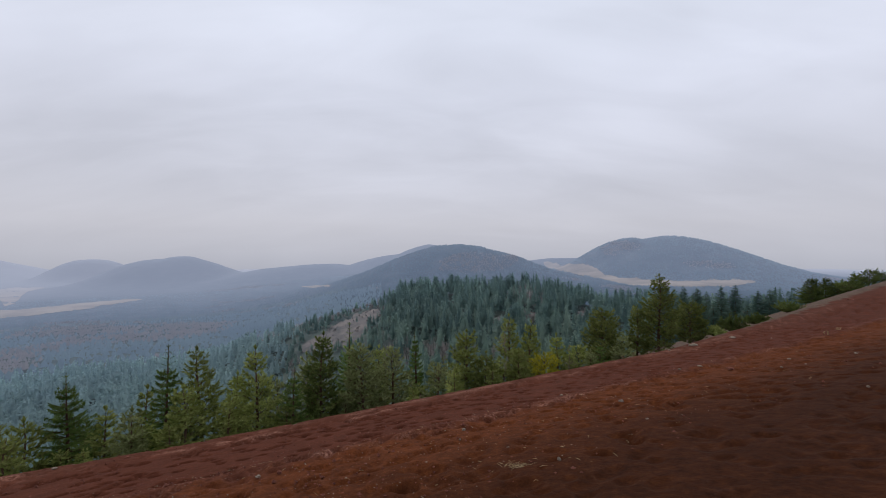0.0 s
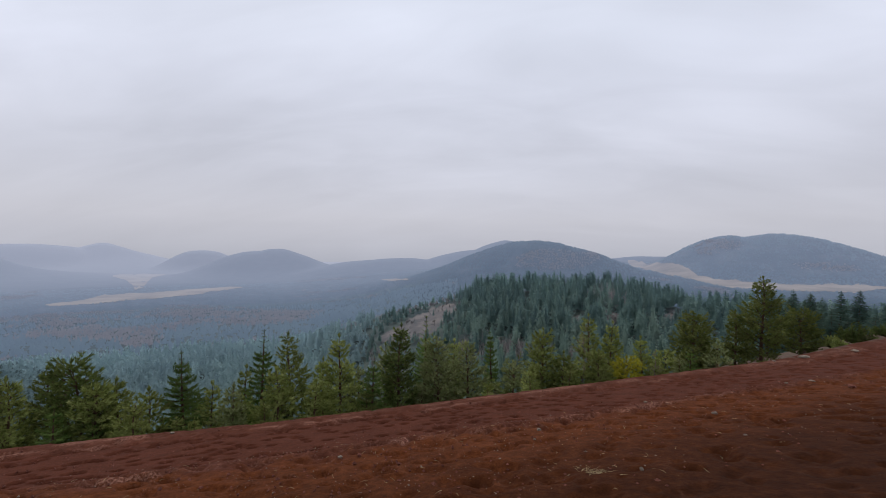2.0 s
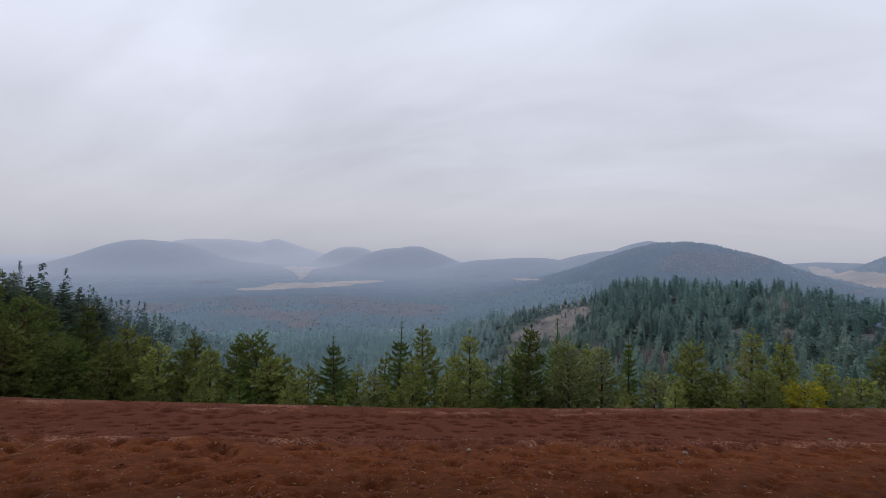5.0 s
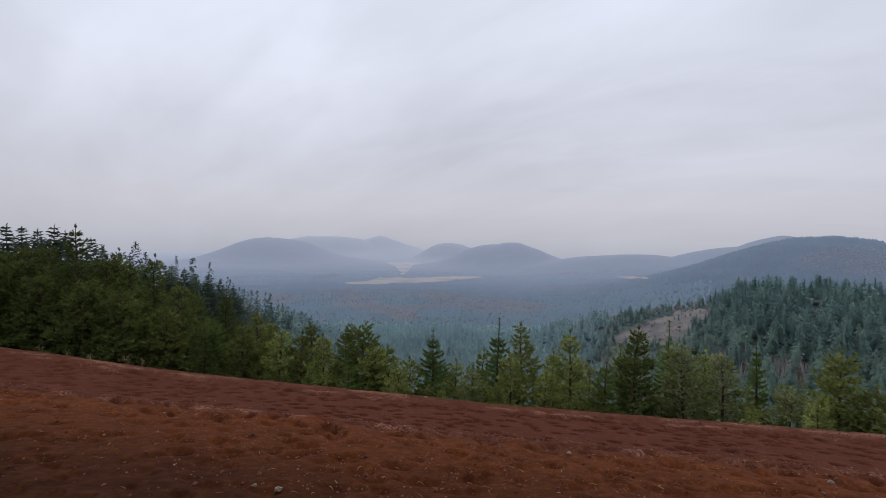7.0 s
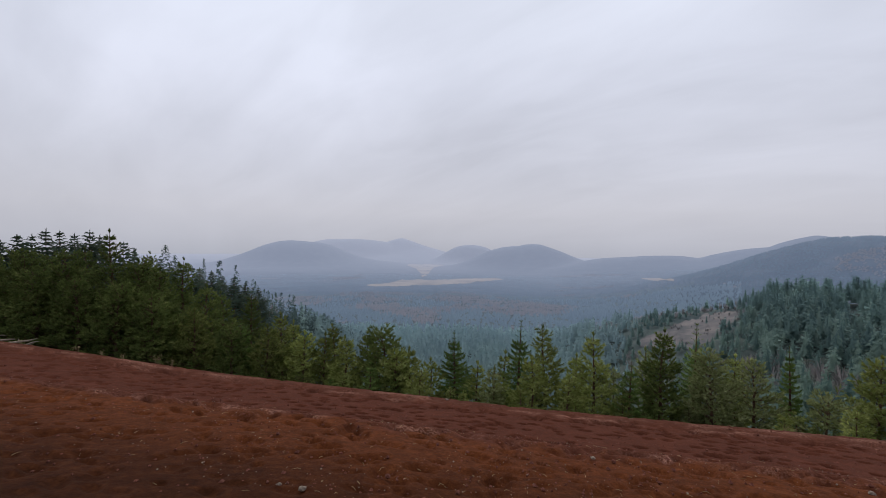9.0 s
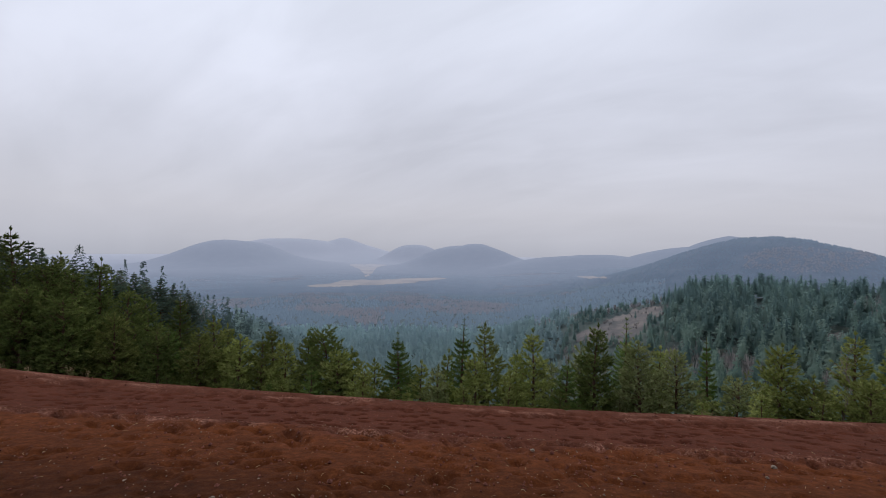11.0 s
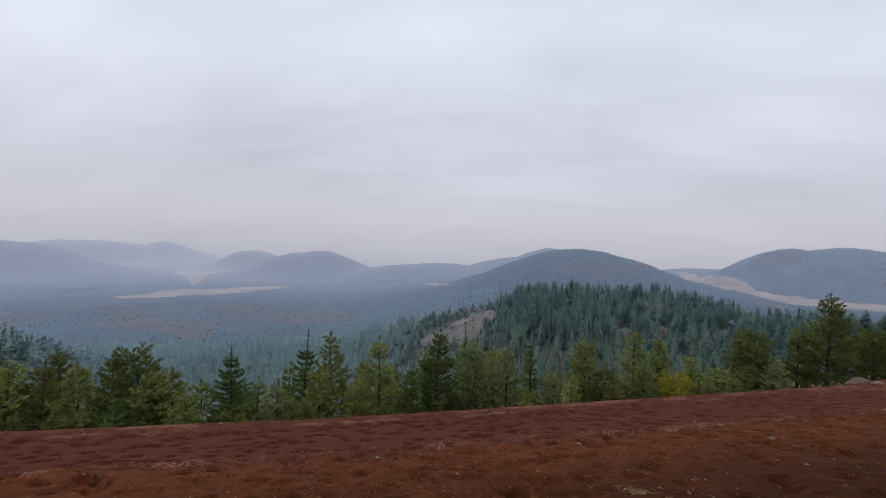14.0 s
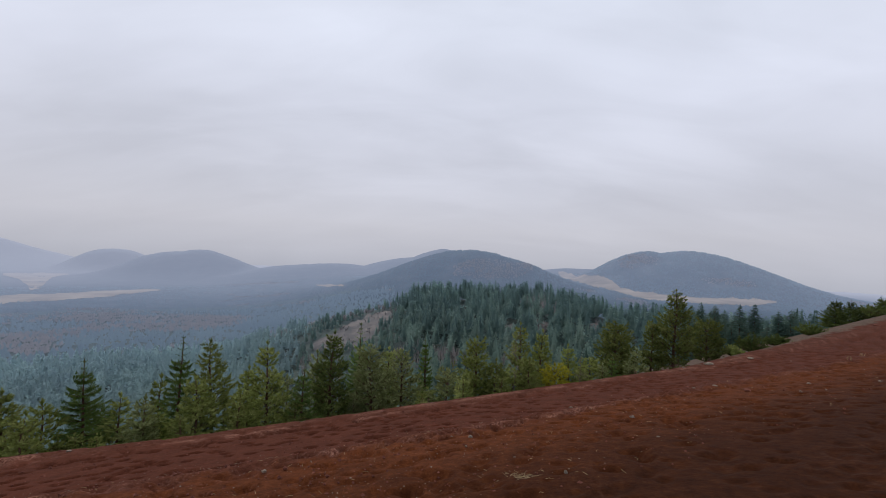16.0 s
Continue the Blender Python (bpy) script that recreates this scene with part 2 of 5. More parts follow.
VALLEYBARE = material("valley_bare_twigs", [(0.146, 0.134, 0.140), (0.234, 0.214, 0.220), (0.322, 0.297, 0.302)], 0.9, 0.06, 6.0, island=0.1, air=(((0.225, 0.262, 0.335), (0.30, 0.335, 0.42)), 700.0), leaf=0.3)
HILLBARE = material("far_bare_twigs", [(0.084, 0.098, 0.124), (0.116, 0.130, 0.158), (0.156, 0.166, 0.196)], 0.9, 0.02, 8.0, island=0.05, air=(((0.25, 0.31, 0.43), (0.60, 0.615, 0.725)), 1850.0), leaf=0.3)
BARK = material("pine_bark", [(0.045, 0.03, 0.022), (0.10, 0.06, 0.04), (0.16, 0.10, 0.07)], 0.95, 14.0, 6.0, 0.6, 60.0)
PINE = material("pine_needles", [(0.113, 0.143, 0.037), (0.235, 0.270, 0.077), (0.412, 0.438, 0.160)], 0.75, 2.5, 4.0, island=0.35, thing=0.25, leaf=0.4)
SPRUCE = material("spruce_needles", [(0.060, 0.104, 0.024), (0.122, 0.184, 0.046), (0.205, 0.275, 0.082)], 0.75, 2.5, 4.0, island=0.35, thing=0.25, leaf=0.4)
DARKPINE = material("dark_pine_needles", [(0.054, 0.076, 0.024), (0.103, 0.133, 0.037), (0.178, 0.202, 0.067)], 0.75, 2.0, 4.0, island=0.35, thing=0.2, leaf=0.4)
OLDPINE = material("olive_pine_needles", [(0.080, 0.100, 0.026), (0.160, 0.185, 0.052), (0.275, 0.292, 0.100)], 0.75, 2.0, 4.0, island=0.35, thing=0.2, leaf=0.4)
GOLD = material("golden_pine_needles", [(0.19, 0.180, 0.018), (0.36, 0.328, 0.033), (0.49, 0.448, 0.060)], 0.75, 3.0, 4.0, island=0.3, leaf=0.4)
PALEPINE = material("grey_green_needles", [(0.131, 0.155, 0.057), (0.237, 0.268, 0.109), (0.361, 0.386, 0.186)], 0.75, 2.5, 4.0, island=0.35, leaf=0.4)
STONE = material("pale_stone", [(0.12, 0.092, 0.070), (0.20, 0.160, 0.125), (0.31, 0.26, 0.21)], 0.9, 25.0, 6.0, 0.4, 60.0)
REDSTONE = material("cinder_lump", [(0.07, 0.025, 0.018), (0.13, 0.05, 0.035), (0.20, 0.09, 0.07)], 0.95, 30.0, 6.0, 0.6, 70.0, island=0.3)
DEADWOOD = material("bleached_wood", [(0.13, 0.105, 0.08), (0.23, 0.19, 0.145), (0.36, 0.30, 0.24)], 0.85, 9.0, 5.0, 0.4, 50.0)
STRAW = material("dry_straw", [(0.20, 0.145, 0.075), (0.30, 0.23, 0.125), (0.42, 0.34, 0.20)], 0.8, 8.0, 2.0, island=0.3)


# ---- the land ----
def vnoise(x, y, seed=0):
    xi, yi = np.floor(x).astype(np.int64), np.floor(y).astype(np.int64)
    fx, fy = x - xi, y - yi
    fx, fy = fx * fx * (3 - 2 * fx), fy * fy * (3 - 2 * fy)

    def h(a, b):
        n = (a * 374761393 + b * 668265263 + seed * 974634777) & 0x7FFFFFFF
        n = ((n ^ (n >> 13)) * 1274126177) & 0x7FFFFFFF
        return ((n ^ (n >> 16)) & 0xFFFF) / 65535.0
    return (h(xi, yi) * (1 - fx) + h(xi + 1, yi) * fx) * (1 - fy) + (h(xi, yi + 1) * (1 - fx) + h(xi + 1, yi + 1) * fx) * fy


def fbm(x, y, scale, octaves=4, seed=0, gain=0.5):
    total, amp, norm = 0.0, 1.0, 0.0
    for k in range(octaves):
        total = total + amp * (vnoise(x / scale * 2 ** k + 17.3 * k, y / scale * 2 ** k - 9.1 * k, seed + k) - 0.5)
        norm += amp
        amp *= gain
    return total / norm


def step(a, b, x):
    t = np.clip((x - a) / (b - a), 0, 1)
    return t * t * (3 - 2 * t)


def soft_max(a, b, k):
    h = np.clip(0.5 + 0.5 * (a - b) / k, 0, 1)
    return b * (1 - h) + a * h + k * h * (1 - h)


# hills: degrees left, metres off, height over their foot, radius, steepness
HILLS = [
    (-27.3, 1700, 140, 296, 2.0), (-23.0, 1660, 135, 198, 2.09), (-16.5, 2100, 66, 360, 2.4),
    (-1.5, 1300, 98, 248, 2.3), (-5.3, 1290, 82, 200, 2.1), (4.8, 1380, 64, 119, 2.2),
    (1.9, 2250, 139, 241, 1.6), (5.0, 2350, 88, 340, 2.2), (19.0, 2400, 66, 420, 2.6),
    (30.6, 2600, 145, 276, 2.03), (32.7, 2600, 133, 274, 2.48), (38.6, 3400, 130, 228, 2.9),
    (60.4, 2800, 144, 345, 2.59), (65.2, 2800, 53, 215, 2.03), (57.8, 2780, 132, 240, 1.25),
    (54.0, 4100, 162, 518, 3.83), (47.7, 4100, 180, 376, 1.39),
]


CREST_AZ, CREST_R = [-60, -43, -39, -30, -20, -12], [300, 290, 180, 220, 270, 300]     # the spur's crest: degrees left, metres off


def land(az, r):
    """Height of the bare ground, in metres from the foot of the camera; az: degrees left, r: metres off."""
    az = (np.asarray(az, float) + 130) % 360 - 130
    a = np.radians(az)
    x, y = -np.sin(a) * r, np.cos(a) * r
    across, down = x * CD + y * SD, -x * SD + y * CD
    lift = np.interp(across, [-60, -30, -20, -10, 0, 10, 21, 33, 48, 75], [1.75, 0.90, 0.55, 0.09, -0.06, 0.0, 0.09, 0.68, 1.8, 3.4])
    # the cinder slope, its near lip, the trodden strip and the outer edge
    z = -0.251 * np.clip(down, -40, EDGE) + lift * step(3, EDGE, down)
    z = z + 0.07 * np.exp(-((down - CREST) / 0.45) ** 2) - 0.10 * step(CREST, CREST + 0.9, down) * (1 - step(EDGE - 1.2, EDGE - 0.2, down)) + 0.03 * np.exp(-((down - EDGE) / 0.5) ** 2)
    fall = np.interp(across, [-60, -25, 18, 30, 45, 90], [0.30, 0.46, 0.48, 0.46, 0.46, 0.46])
    verge = EDGE + np.interp(across, [18, 30, 45, 60], [0.0, 0.5, 1.2, 1.6])     # a strip of heath before the fall
    z = z - fall * np.clip(down - verge, 0, 9) - 0.46 * np.clip(down - verge - 9, 0, None)
    # the valley
    left = np.interp(r, [0, 150, 400, 800, 1500, 2600, 5000], [-60, -66, -90, -126, -152, -168, -190])
    right = np.interp(r, [0, 150, 400, 800, 1300, 2000, 5000], [-52, -54, -62, -72, -82, -92, -150])
    t = step(4, 30, az)
    v = right * (1 - t) + left * t
    spur = np.interp(az, [-130, -60, -43, -39, -30, -20, -10.6, -5, 3, 7, 12, 17, 22, 32], [-19, -19, -19, -23, -27, -31, -26, -30, -32, -36, -42, -47, -56, -95])
    crest = np.interp(az, CREST_AZ, CREST_R)
    v = np.maximum(v, v + (spur - v) * np.exp(-((r - crest) / ((0.3 + 0.14 * (r < crest)) * crest)) ** 2))
    lr = np.interp(az, [50, 56, 60, 66, 70, 77, 86, 120], [260, 220, 180, 150, 110, 60, 42, 40])
    lz = np.interp(az, [48, 52, 56, 60, 66, 70, 77, 86, 120], [-110, -76, -53, -37, -23, -16, -8, -5, -3])
    v = np.maximum(v, v + (lz - v) * np.exp(-((r - lr) / (0.45 * lr)) ** 2))
    v = v + 9 * fbm(x, y, 160, 4, 5) * step(120, 300, r)
    bump = 0
    for ha, hr, hh, hs, hp in HILLS:
        hx, hy = -math.sin(radians(ha)) * hr, math.cos(radians(ha)) * hr
        d = np.hypot(x - hx, y - hy)
        bump = np.maximum(bump, hh * np.exp(-(d / hs) ** hp))
    v = v + bump * (1 + 0.08 * fbm(x, y, 120, 3, 9))
    return np.where(r < 60, soft_max(z, v, 2.0), np.maximum(z, v))


def at(az, r):
    """The place on the ground at so many degrees left and metres off."""
    return Vector((-math.sin(radians(az)) * r, math.cos(radians(az)) * r, float(land(np.array([az]), np.array([float(r)]))[0])))


def mesh_from(name, verts, faces, mats, index=None, smooth=True):
    """faces: an array of triangles or of quads."""
    me = bpy.data.meshes.new(name)
    verts, faces = np.asarray(verts, np.float32), np.asarray(faces, np.int32)
    n, k = faces.shape
    me.vertices.add(len(verts))
    me.vertices.foreach_set("co", verts.ravel())
    me.loops.add(n * k)
    me.loops.foreach_set("vertex_index", faces.ravel())
    me.polygons.add(n)
    me.polygons.foreach_set("loop_start", np.arange(0, n * k, k, dtype=np.int32))
    me.polygons.foreach_set("loop_total", np.full(n, k, np.int32))
    for m in mats:
        me.materials.append(m)
    if index is not None:
        me.polygons.foreach_set("material_index", np.asarray(index, np.int32))
    me.polygons.foreach_set("use_smooth", np.full(n, smooth))
    me.update(calc_edges=True)
    me.validate()
    return me


def grid_faces(rows, cols, closed=True):
    i, j = np.meshgrid(np.arange(rows - 1), np.arange(cols if closed else cols - 1), indexing="ij")
    k = (j + 1) % cols
    return np.stack([i * cols + j, (i + 1) * cols + j, (i + 1) * cols + k, i * cols + k], -1).reshape(-1, 4)


def angles(fine):
    return np.concatenate([np.arange(-52, 98, fine), np.arange(98, 308, 3.0)])


def reach(az, el, start):
    """Metres off at which a view that many degrees below the level first meets the land, from `start` on."""
    r = np.geomspace(start, 4800, 1500)
    z = land(np.full_like(r, az), r)
    hit = np.nonzero(EYE - math.tan(radians(el)) * r <= z)[0]
    return float(r[hit[0]]) if len(hit) else 4700.0


def patch(start, *borders):
    """borders: degrees left, and how many degrees below the level its far and near border lie."""
    borders = sorted(borders)
    return tuple(b[0] for b in borders), tuple(reach(b[0], b[2], start) for b in borders), tuple(reach(b[0], b[1], start) for b in borders)


FIELDS = [
    patch(900, (34.4, 5.1, 5.2), (36, 5.03, 5.4), (41.4, 5.35, 5.98), (47.3, 5.5, 6.25), (52, 6.1, 6.3)),
    patch(900, (42.2, 3.45, 3.55), (43.4, 3.4, 3.8), (44.2, 3.4, 4.9), (44.9, 3.4, 5.2), (45.6, 3.4, 4.1), (46.8, 3.45, 3.65)),
    patch(900, (14.4, 4.33, 4.45), (16, 4.22, 4.5), (17.8, 4.3, 4.4)),
    patch(900, (-20.3, 2.9, 3.5), (-22, 3.2, 3.9), (-24, 3.3, 4.1), (-28, 3.43, 4.08), (-33.5, 3.1, 3.86), (-35.4, 3.15, 3.3)),
    patch(900, (-12.9, 1.3, 1.6), (-14.5, 1.35, 2.35), (-16.4, 1.55, 2.8), (-19.2, 2.0, 3.2), (-20.3, 2.9, 3.5)),
    patch(300, (49.5, 12.0, 12.2), (51.5, 11.7, 12.2), (53.7, 11.7, 11.9)),
]
CLEARINGS = [
    patch(150, (7.8, 7.4, 7.8), (9.8, 7.5, 10.0), (12.5, 8.6, 12.0), (14.9, 9.9, 12.7), (17.8, 11.6, 12.3)),
    patch(150, (20.5, 10.4, 10.8), (22.5, 10.5, 11.4), (24.6, 11.2, 11.6)),
    patch(150, (-9.4, 8.0, 8.6), (-10.7, 7.4, 9.9), (-12.0, 7.8, 8.6)),
    patch(150, (-6.4, 8.6, 9.2), (-7.4, 8.3, 10.4), (-8.3, 8.6, 9.4)),
    patch(150, (-16.6, 7.6, 8.3), (-17.6, 7.2, 9.2), (-18.6, 7.6, 8.2)),
]


HEATHS = [
    patch(900, (0.6, 1.4, 2.2), (-1.5, 0.4, 2.7), (-4.0, 0.1, 2.9), (-6.5, 0.4, 2.5), (-8.3, 1.1, 1.9)),
    patch(900, (-19.8, -0.2, 0.5), (-21.5, -0.9, 0.6), (-23.0, -1.1, 0.2), (-24.4, -0.9, -0.3)),
]


def inside(az, r, patches):
    hit = np.zeros(np.shape(az), bool)
    for a, lo, hi in patches:
        hit |= (az > min(a)) & (az < max(a)) & (r > np.interp(az, sorted(a), [v for _, v in sorted(zip(a, lo))])) & (r < np.interp(az, sorted(a), [v for _, v in sorted(zip(a, hi))]))
    return hit


def is_field(x, y):
    return inside(np.degrees(np.arctan2(-x, y)), np.hypot(x, y), FIELDS)


FAR_AZ, FAR_R = angles(0.4), np.append(58.0 * 1.026 ** np.arange(173), 4930.0)


def far_land(az, r):
    """The far sheet as it is meshed: flat between its rings and spokes."""
    i = np.clip(np.searchsorted(FAR_R, r) - 1, 0, len(FAR_R) - 2)
    j = np.clip(np.searchsorted(FAR_AZ, az) - 1, 0, len(FAR_AZ) - 2)
    u, v = (r - FAR_R[i]) / (FAR_R[i + 1] - FAR_R[i]), (az - FAR_AZ[j]) / (FAR_AZ[j + 1] - FAR_AZ[j])
    corner = [[land(FAR_AZ[j + b], FAR_R[i + a]) for b in (0, 1)] for a in (0, 1)]
    low = corner[0][0] * (1 - v) + corner[0][1] * v
    high = corner[1][0] * (1 - v) + corner[1][1] * v
    return low * (1 - u) + high * u - 0.15


def build_patches():
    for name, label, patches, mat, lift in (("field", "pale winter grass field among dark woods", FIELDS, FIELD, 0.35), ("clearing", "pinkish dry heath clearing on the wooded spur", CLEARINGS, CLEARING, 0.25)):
        for k, (a, lo, hi) in enumerate(patches):
            order = np.argsort(a)
            a, lo, hi = np.array(a, float)[order], np.array(lo, float)[order], np.array(hi, float)[order]
            az = np.linspace(a[0], a[-1], 90)
            near, far = np.interp(az, a, lo), np.maximum(np.interp(az, a, hi), np.interp(az, a, lo) + 2)
            gap = far - near
            near = near + 0.35 * gap * fbm(az * 10, az * 0 + k, 6, 4, 90 + k)
            far = far + 0.45 * gap * fbm(az * 10, az * 0 + k + 50, 7, 4, 95 + k)
            f = np.linspace(0, 1, 14)[:, None]
            R = near[None] * (1 - f) + far[None] * f
            A = np.broadcast_to(az[None], R.shape)
            x, y = -np.sin(np.radians(A)) * R, np.cos(np.radians(A)) * R
            z = far_land(A, R) + lift
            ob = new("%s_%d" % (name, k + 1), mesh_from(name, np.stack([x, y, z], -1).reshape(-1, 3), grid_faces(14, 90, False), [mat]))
            tagged(ob, label, "field", kind="structure")


def build_ground():
    az = angles(0.235)
    rad = np.concatenate([np.linspace(0.004, 2.4, 6), 2.5 * 1.0116 ** np.arange(51), 4.5 * 1.0062 ** np.arange(104), 8.56 * 1.0045 ** np.arange(118), 14.54 * 1.0078 ** np.arange(95), 30.2 * 1.02 ** np.arange(36)])
    A, R = np.meshgrid(az, rad)
    x, y = -np.sin(np.radians(A)) * R, np.cos(np.radians(A)) * R
    z = land(A, R)
    across, down = x * CD + y * SD, -x * SD + y * CD
    loose = step(-2, 1, down) * (1 - step(EDGE + 0.2, EDGE + 1.5, down))
    near = 1 - step(20, 50, R)
    calm = 1 - 0.6 * step(EDGE - 1.5, EDGE - 0.5, down)
    z = z + 0.05 * fbm(x, y, 2.2, 2, 3) * near + (0.04 * fbm(across / 3.5, down, 0.5, 2, 15) + 0.02 * fbm(x, y, 0.6, 2, 8)) * near * loose * calm * (1 - 0.75 * step(CREST + 0.3, CREST + 1.0, down)) + 0.004 * fbm(x, y, 0.13, 2, 12) * near * loose
    # trodden hollows with pushed-up rims
    rng = np.random.default_rng(4)
    dry = np.zeros_like(z)
    warp_u, warp_v = 0.8 * fbm(x, y, 0.5, 1, 31), 0.8 * fbm(x, y, 0.5, 1, 33)
    # thin dry streaks along the two lips
    lips = np.exp(-((down - CREST) / 0.4) ** 2) + np.exp(-((down - EDGE + 0.35) / 0.45) ** 2) + 0.25 * step(4.5, 7, down)
    ridge = 0.35 * lips * step(0.14, 0.3, fbm(across / 6, down, 0.09, 3, 35)) * step(-0.15, 0.15, fbm(across, down, 0.9, 2, 37)) * loose * near
    wave = 0.5 * fbm(across, across * 0, 2.4, 3, 51)
    for line, half, seed in ((CREST - 0.1, 0.10, 53), (CREST + 0.45, 0.07, 57), (EDGE - 0.32, 0.16, 61), (EDGE - 0.75, 0.09, 67)):
        ridge = np.maximum(ridge, np.exp(-((down - line - wave) / half) ** 2) * step(-0.05, 0.16, fbm(across, down * 0.4, 1.1, 3, seed)) * near)
    z = z + 0.006 * ridge
    dry = np.maximum(dry, 0.68 * ridge)
    for n_dent in range(6500):
        ca, cd = rng.uniform(-26, 42), rng.uniform(1.5, EDGE + 0.2)
        if rng.random() < 0.22:
            cd = rng.choice([CREST, EDGE - 0.7]) + rng.normal(0, 0.45)
        px, py = ca * CD - cd * SD, ca * SD + cd * CD
        pr, pa = math.hypot(px, py), math.degrees(math.atan2(-px, py))
        if not (-50 < pa < 95):
            continue
        size, depth, turn = rng.uniform(0.07, 0.15), rng.uniform(0.06, 0.13), math.radians(DOWN) + rng.normal(0, 0.5)
        if n_dent > 2600:
            size, depth = 0.8 * size, 0.7 * depth
        depth *= float(np.interp(cd, [2.5, 8.0], [0.4, 1.1]))
        if cd > EDGE - 0.8:
            depth *= 0.35
        strip = CREST + 0.6 < cd < EDGE - 1.0
        if strip:
            size, depth = rng.uniform(0.065, 0.11), rng.uniform(0.12, 0.20)
            if n_dent % 5 == 0:
                continue
        i0, i1 = np.searchsorted(rad, [pr - 3 * size, pr + 3 * size])
        w = math.degrees(3 * size / pr)
        j0, j1 = np.searchsorted(az, [pa - w, pa + w])
        dx, dy = x[i0:i1, j0:j1] - px, y[i0:i1, j0:j1] - py
        u, v = dx * math.cos(turn) + dy * math.sin(turn), -dx * math.sin(turn) + dy * math.cos(turn)
        q = (u / ((1.15 if strip else 1.5) * size) + warp_u[i0:i1, j0:j1]) ** 2 + (v / size + warp_v[i0:i1, j0:j1]) ** 2
        rim = np.exp(-((np.sqrt(q) - 1.3) / 0.17) ** 2) * step(-0.2, 0.7, v / size)
        z[i0:i1, j0:j1] += depth * (-1.1 * np.exp(-(q ** 1.6) * 1.1) + 0.12 * rim)
        lip = 0.35 if min(abs(cd - CREST), abs(cd - EDGE + 0.6)) < 0.55 else 0.3
        dry[i0:i1, j0:j1] = np.maximum(dry[i0:i1, j0:j1], rim * lip * (0.35 if strip else 1.2) * rng.random() ** 1.5 * np.interp(cd, [5.0, 8.0], [0.2, 1.0]))
    me = mesh_from("ground", np.stack([x, y, z], -1).reshape(-1, 3), grid_faces(len(rad), len(az)), [CINDER])
    me.attributes.new("dry", "FLOAT", "POINT").data.foreach_set("value", dry.astype(np.float32).ravel())
    ob = new("ground", me)
    tagged(ob, "loose red volcanic cinder slope full of footprints", "ground", kind="structure")
    # the land beyond, out to the horizon
    az, rad = FAR_AZ, FAR_R
    A, R = np.meshgrid(az, rad)
    x, y = -np.sin(np.radians(A)) * R, np.cos(np.radians(A)) * R
    z = land(A, R) - 0.15
    xc = 0.5 * (x[:-1] + x[1:])
    yc = 0.5 * (y[:-1] + y[1:])
    rc = np.hypot(xc, yc)
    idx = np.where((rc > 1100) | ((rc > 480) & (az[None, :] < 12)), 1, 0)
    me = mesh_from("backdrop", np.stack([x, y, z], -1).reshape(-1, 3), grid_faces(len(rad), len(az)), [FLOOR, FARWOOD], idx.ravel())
    tagged(new("backdrop", me), "wooded volcanic hills and pale fields in haze", "landscape", kind="structure")


build_ground()
build_patches()


# ---- woods: too many to count, joined ----
def outward(vs, fs, up=0.4):
    """Turns every face of a crown so that it looks away from the trunk."""
    a, b, c = vs[fs[:, 0]], vs[fs[:, 1]], vs[fs[:, 2]]
    mid = (a + b + c) / 3
    away = np.stack([mid[:, 0], mid[:, 1], up * np.hypot(mid[:, 0], mid[:, 1]) + 1e-4], -1)
    wrong = (np.cross(b - a, c - a) * away).sum(1) < 0
    fs = fs.copy()
    fs[wrong] = fs[wrong][:, ::-1]
    return vs, fs


def needle_template(rng, count, low=0.06, wide=0.16, round_=0.3, size=0.05, swell=0.85):
    """A conifer one metre high, its crown a shell of many short, hanging sprays. round_: 0 a spire, 1 an old pine. swell: below 1 the sides bulge."""
    vs, fs = [], []
    while len(fs) < count:
        t = rng.uniform(low, 0.985)
        full = wide * ((1 - t) ** swell * (1 - round_) + round_ * math.sqrt(max(0.0, 1 - (1.5 * t - 0.5) ** 2)) * min(1.0, 0.4 + t)) + 0.008
        if rng.random() > max(0.42, full / wide):
            continue
        a = rng.uniform(0, 6.283)
        lap = (t * 8 + 0.4 * math.sin(3 * a)) % 1.0          # boughs in loose tiers
        q = full * rng.uniform(0.25, 1.0) * (1.08 - 0.2 * lap)
        ln = size * rng.uniform(0.6, 1.3) * (0.45 + 0.55 * full / wide)
        c, n, droop, w = math.cos(a), math.sin(a), rng.uniform(-0.6, -0.05), rng.uniform(0.3, 0.55) * ln
        i = len(vs)
        vs += [(q * c - w * n, q * n + w * c, t), (q * c + w * n, q * n - w * c, t + 0.25 * ln), ((q + 0.7 * ln) * c, (q + 0.7 * ln) * n, t + droop * ln)]
        fs.append((i, i + 1, i + 2))
    for k in range(max(6, count // 40)):        # upright shoots at the tip
        a, t, ln = rng.uniform(0, 6.283), rng.uniform(0.86, 0.965), 0.6 * size * rng.uniform(0.6, 1.2)
        c, n, q = math.cos(a), math.sin(a), 0.25 * wide * (1 - t)
        i = len(vs)
        vs += [(q * c - 0.3 * ln * n, q * n + 0.3 * ln * c, t), (q * c + 0.3 * ln * n, q * n - 0.3 * ln * c, t), ((q + 0.12 * ln) * c, (q + 0.12 * ln) * n, t + ln)]
        fs.append((i, i + 1, i + 2))
    for c, n in ((0.005, 0), (0, 0.005)):
        i = len(vs)
        vs += [(-c, -n, 0.93), (c, n, 0.93), (0, 0, 1.0)]
        fs.append((i, i + 1, i + 2))
    return outward(np.array(vs), np.array(fs))


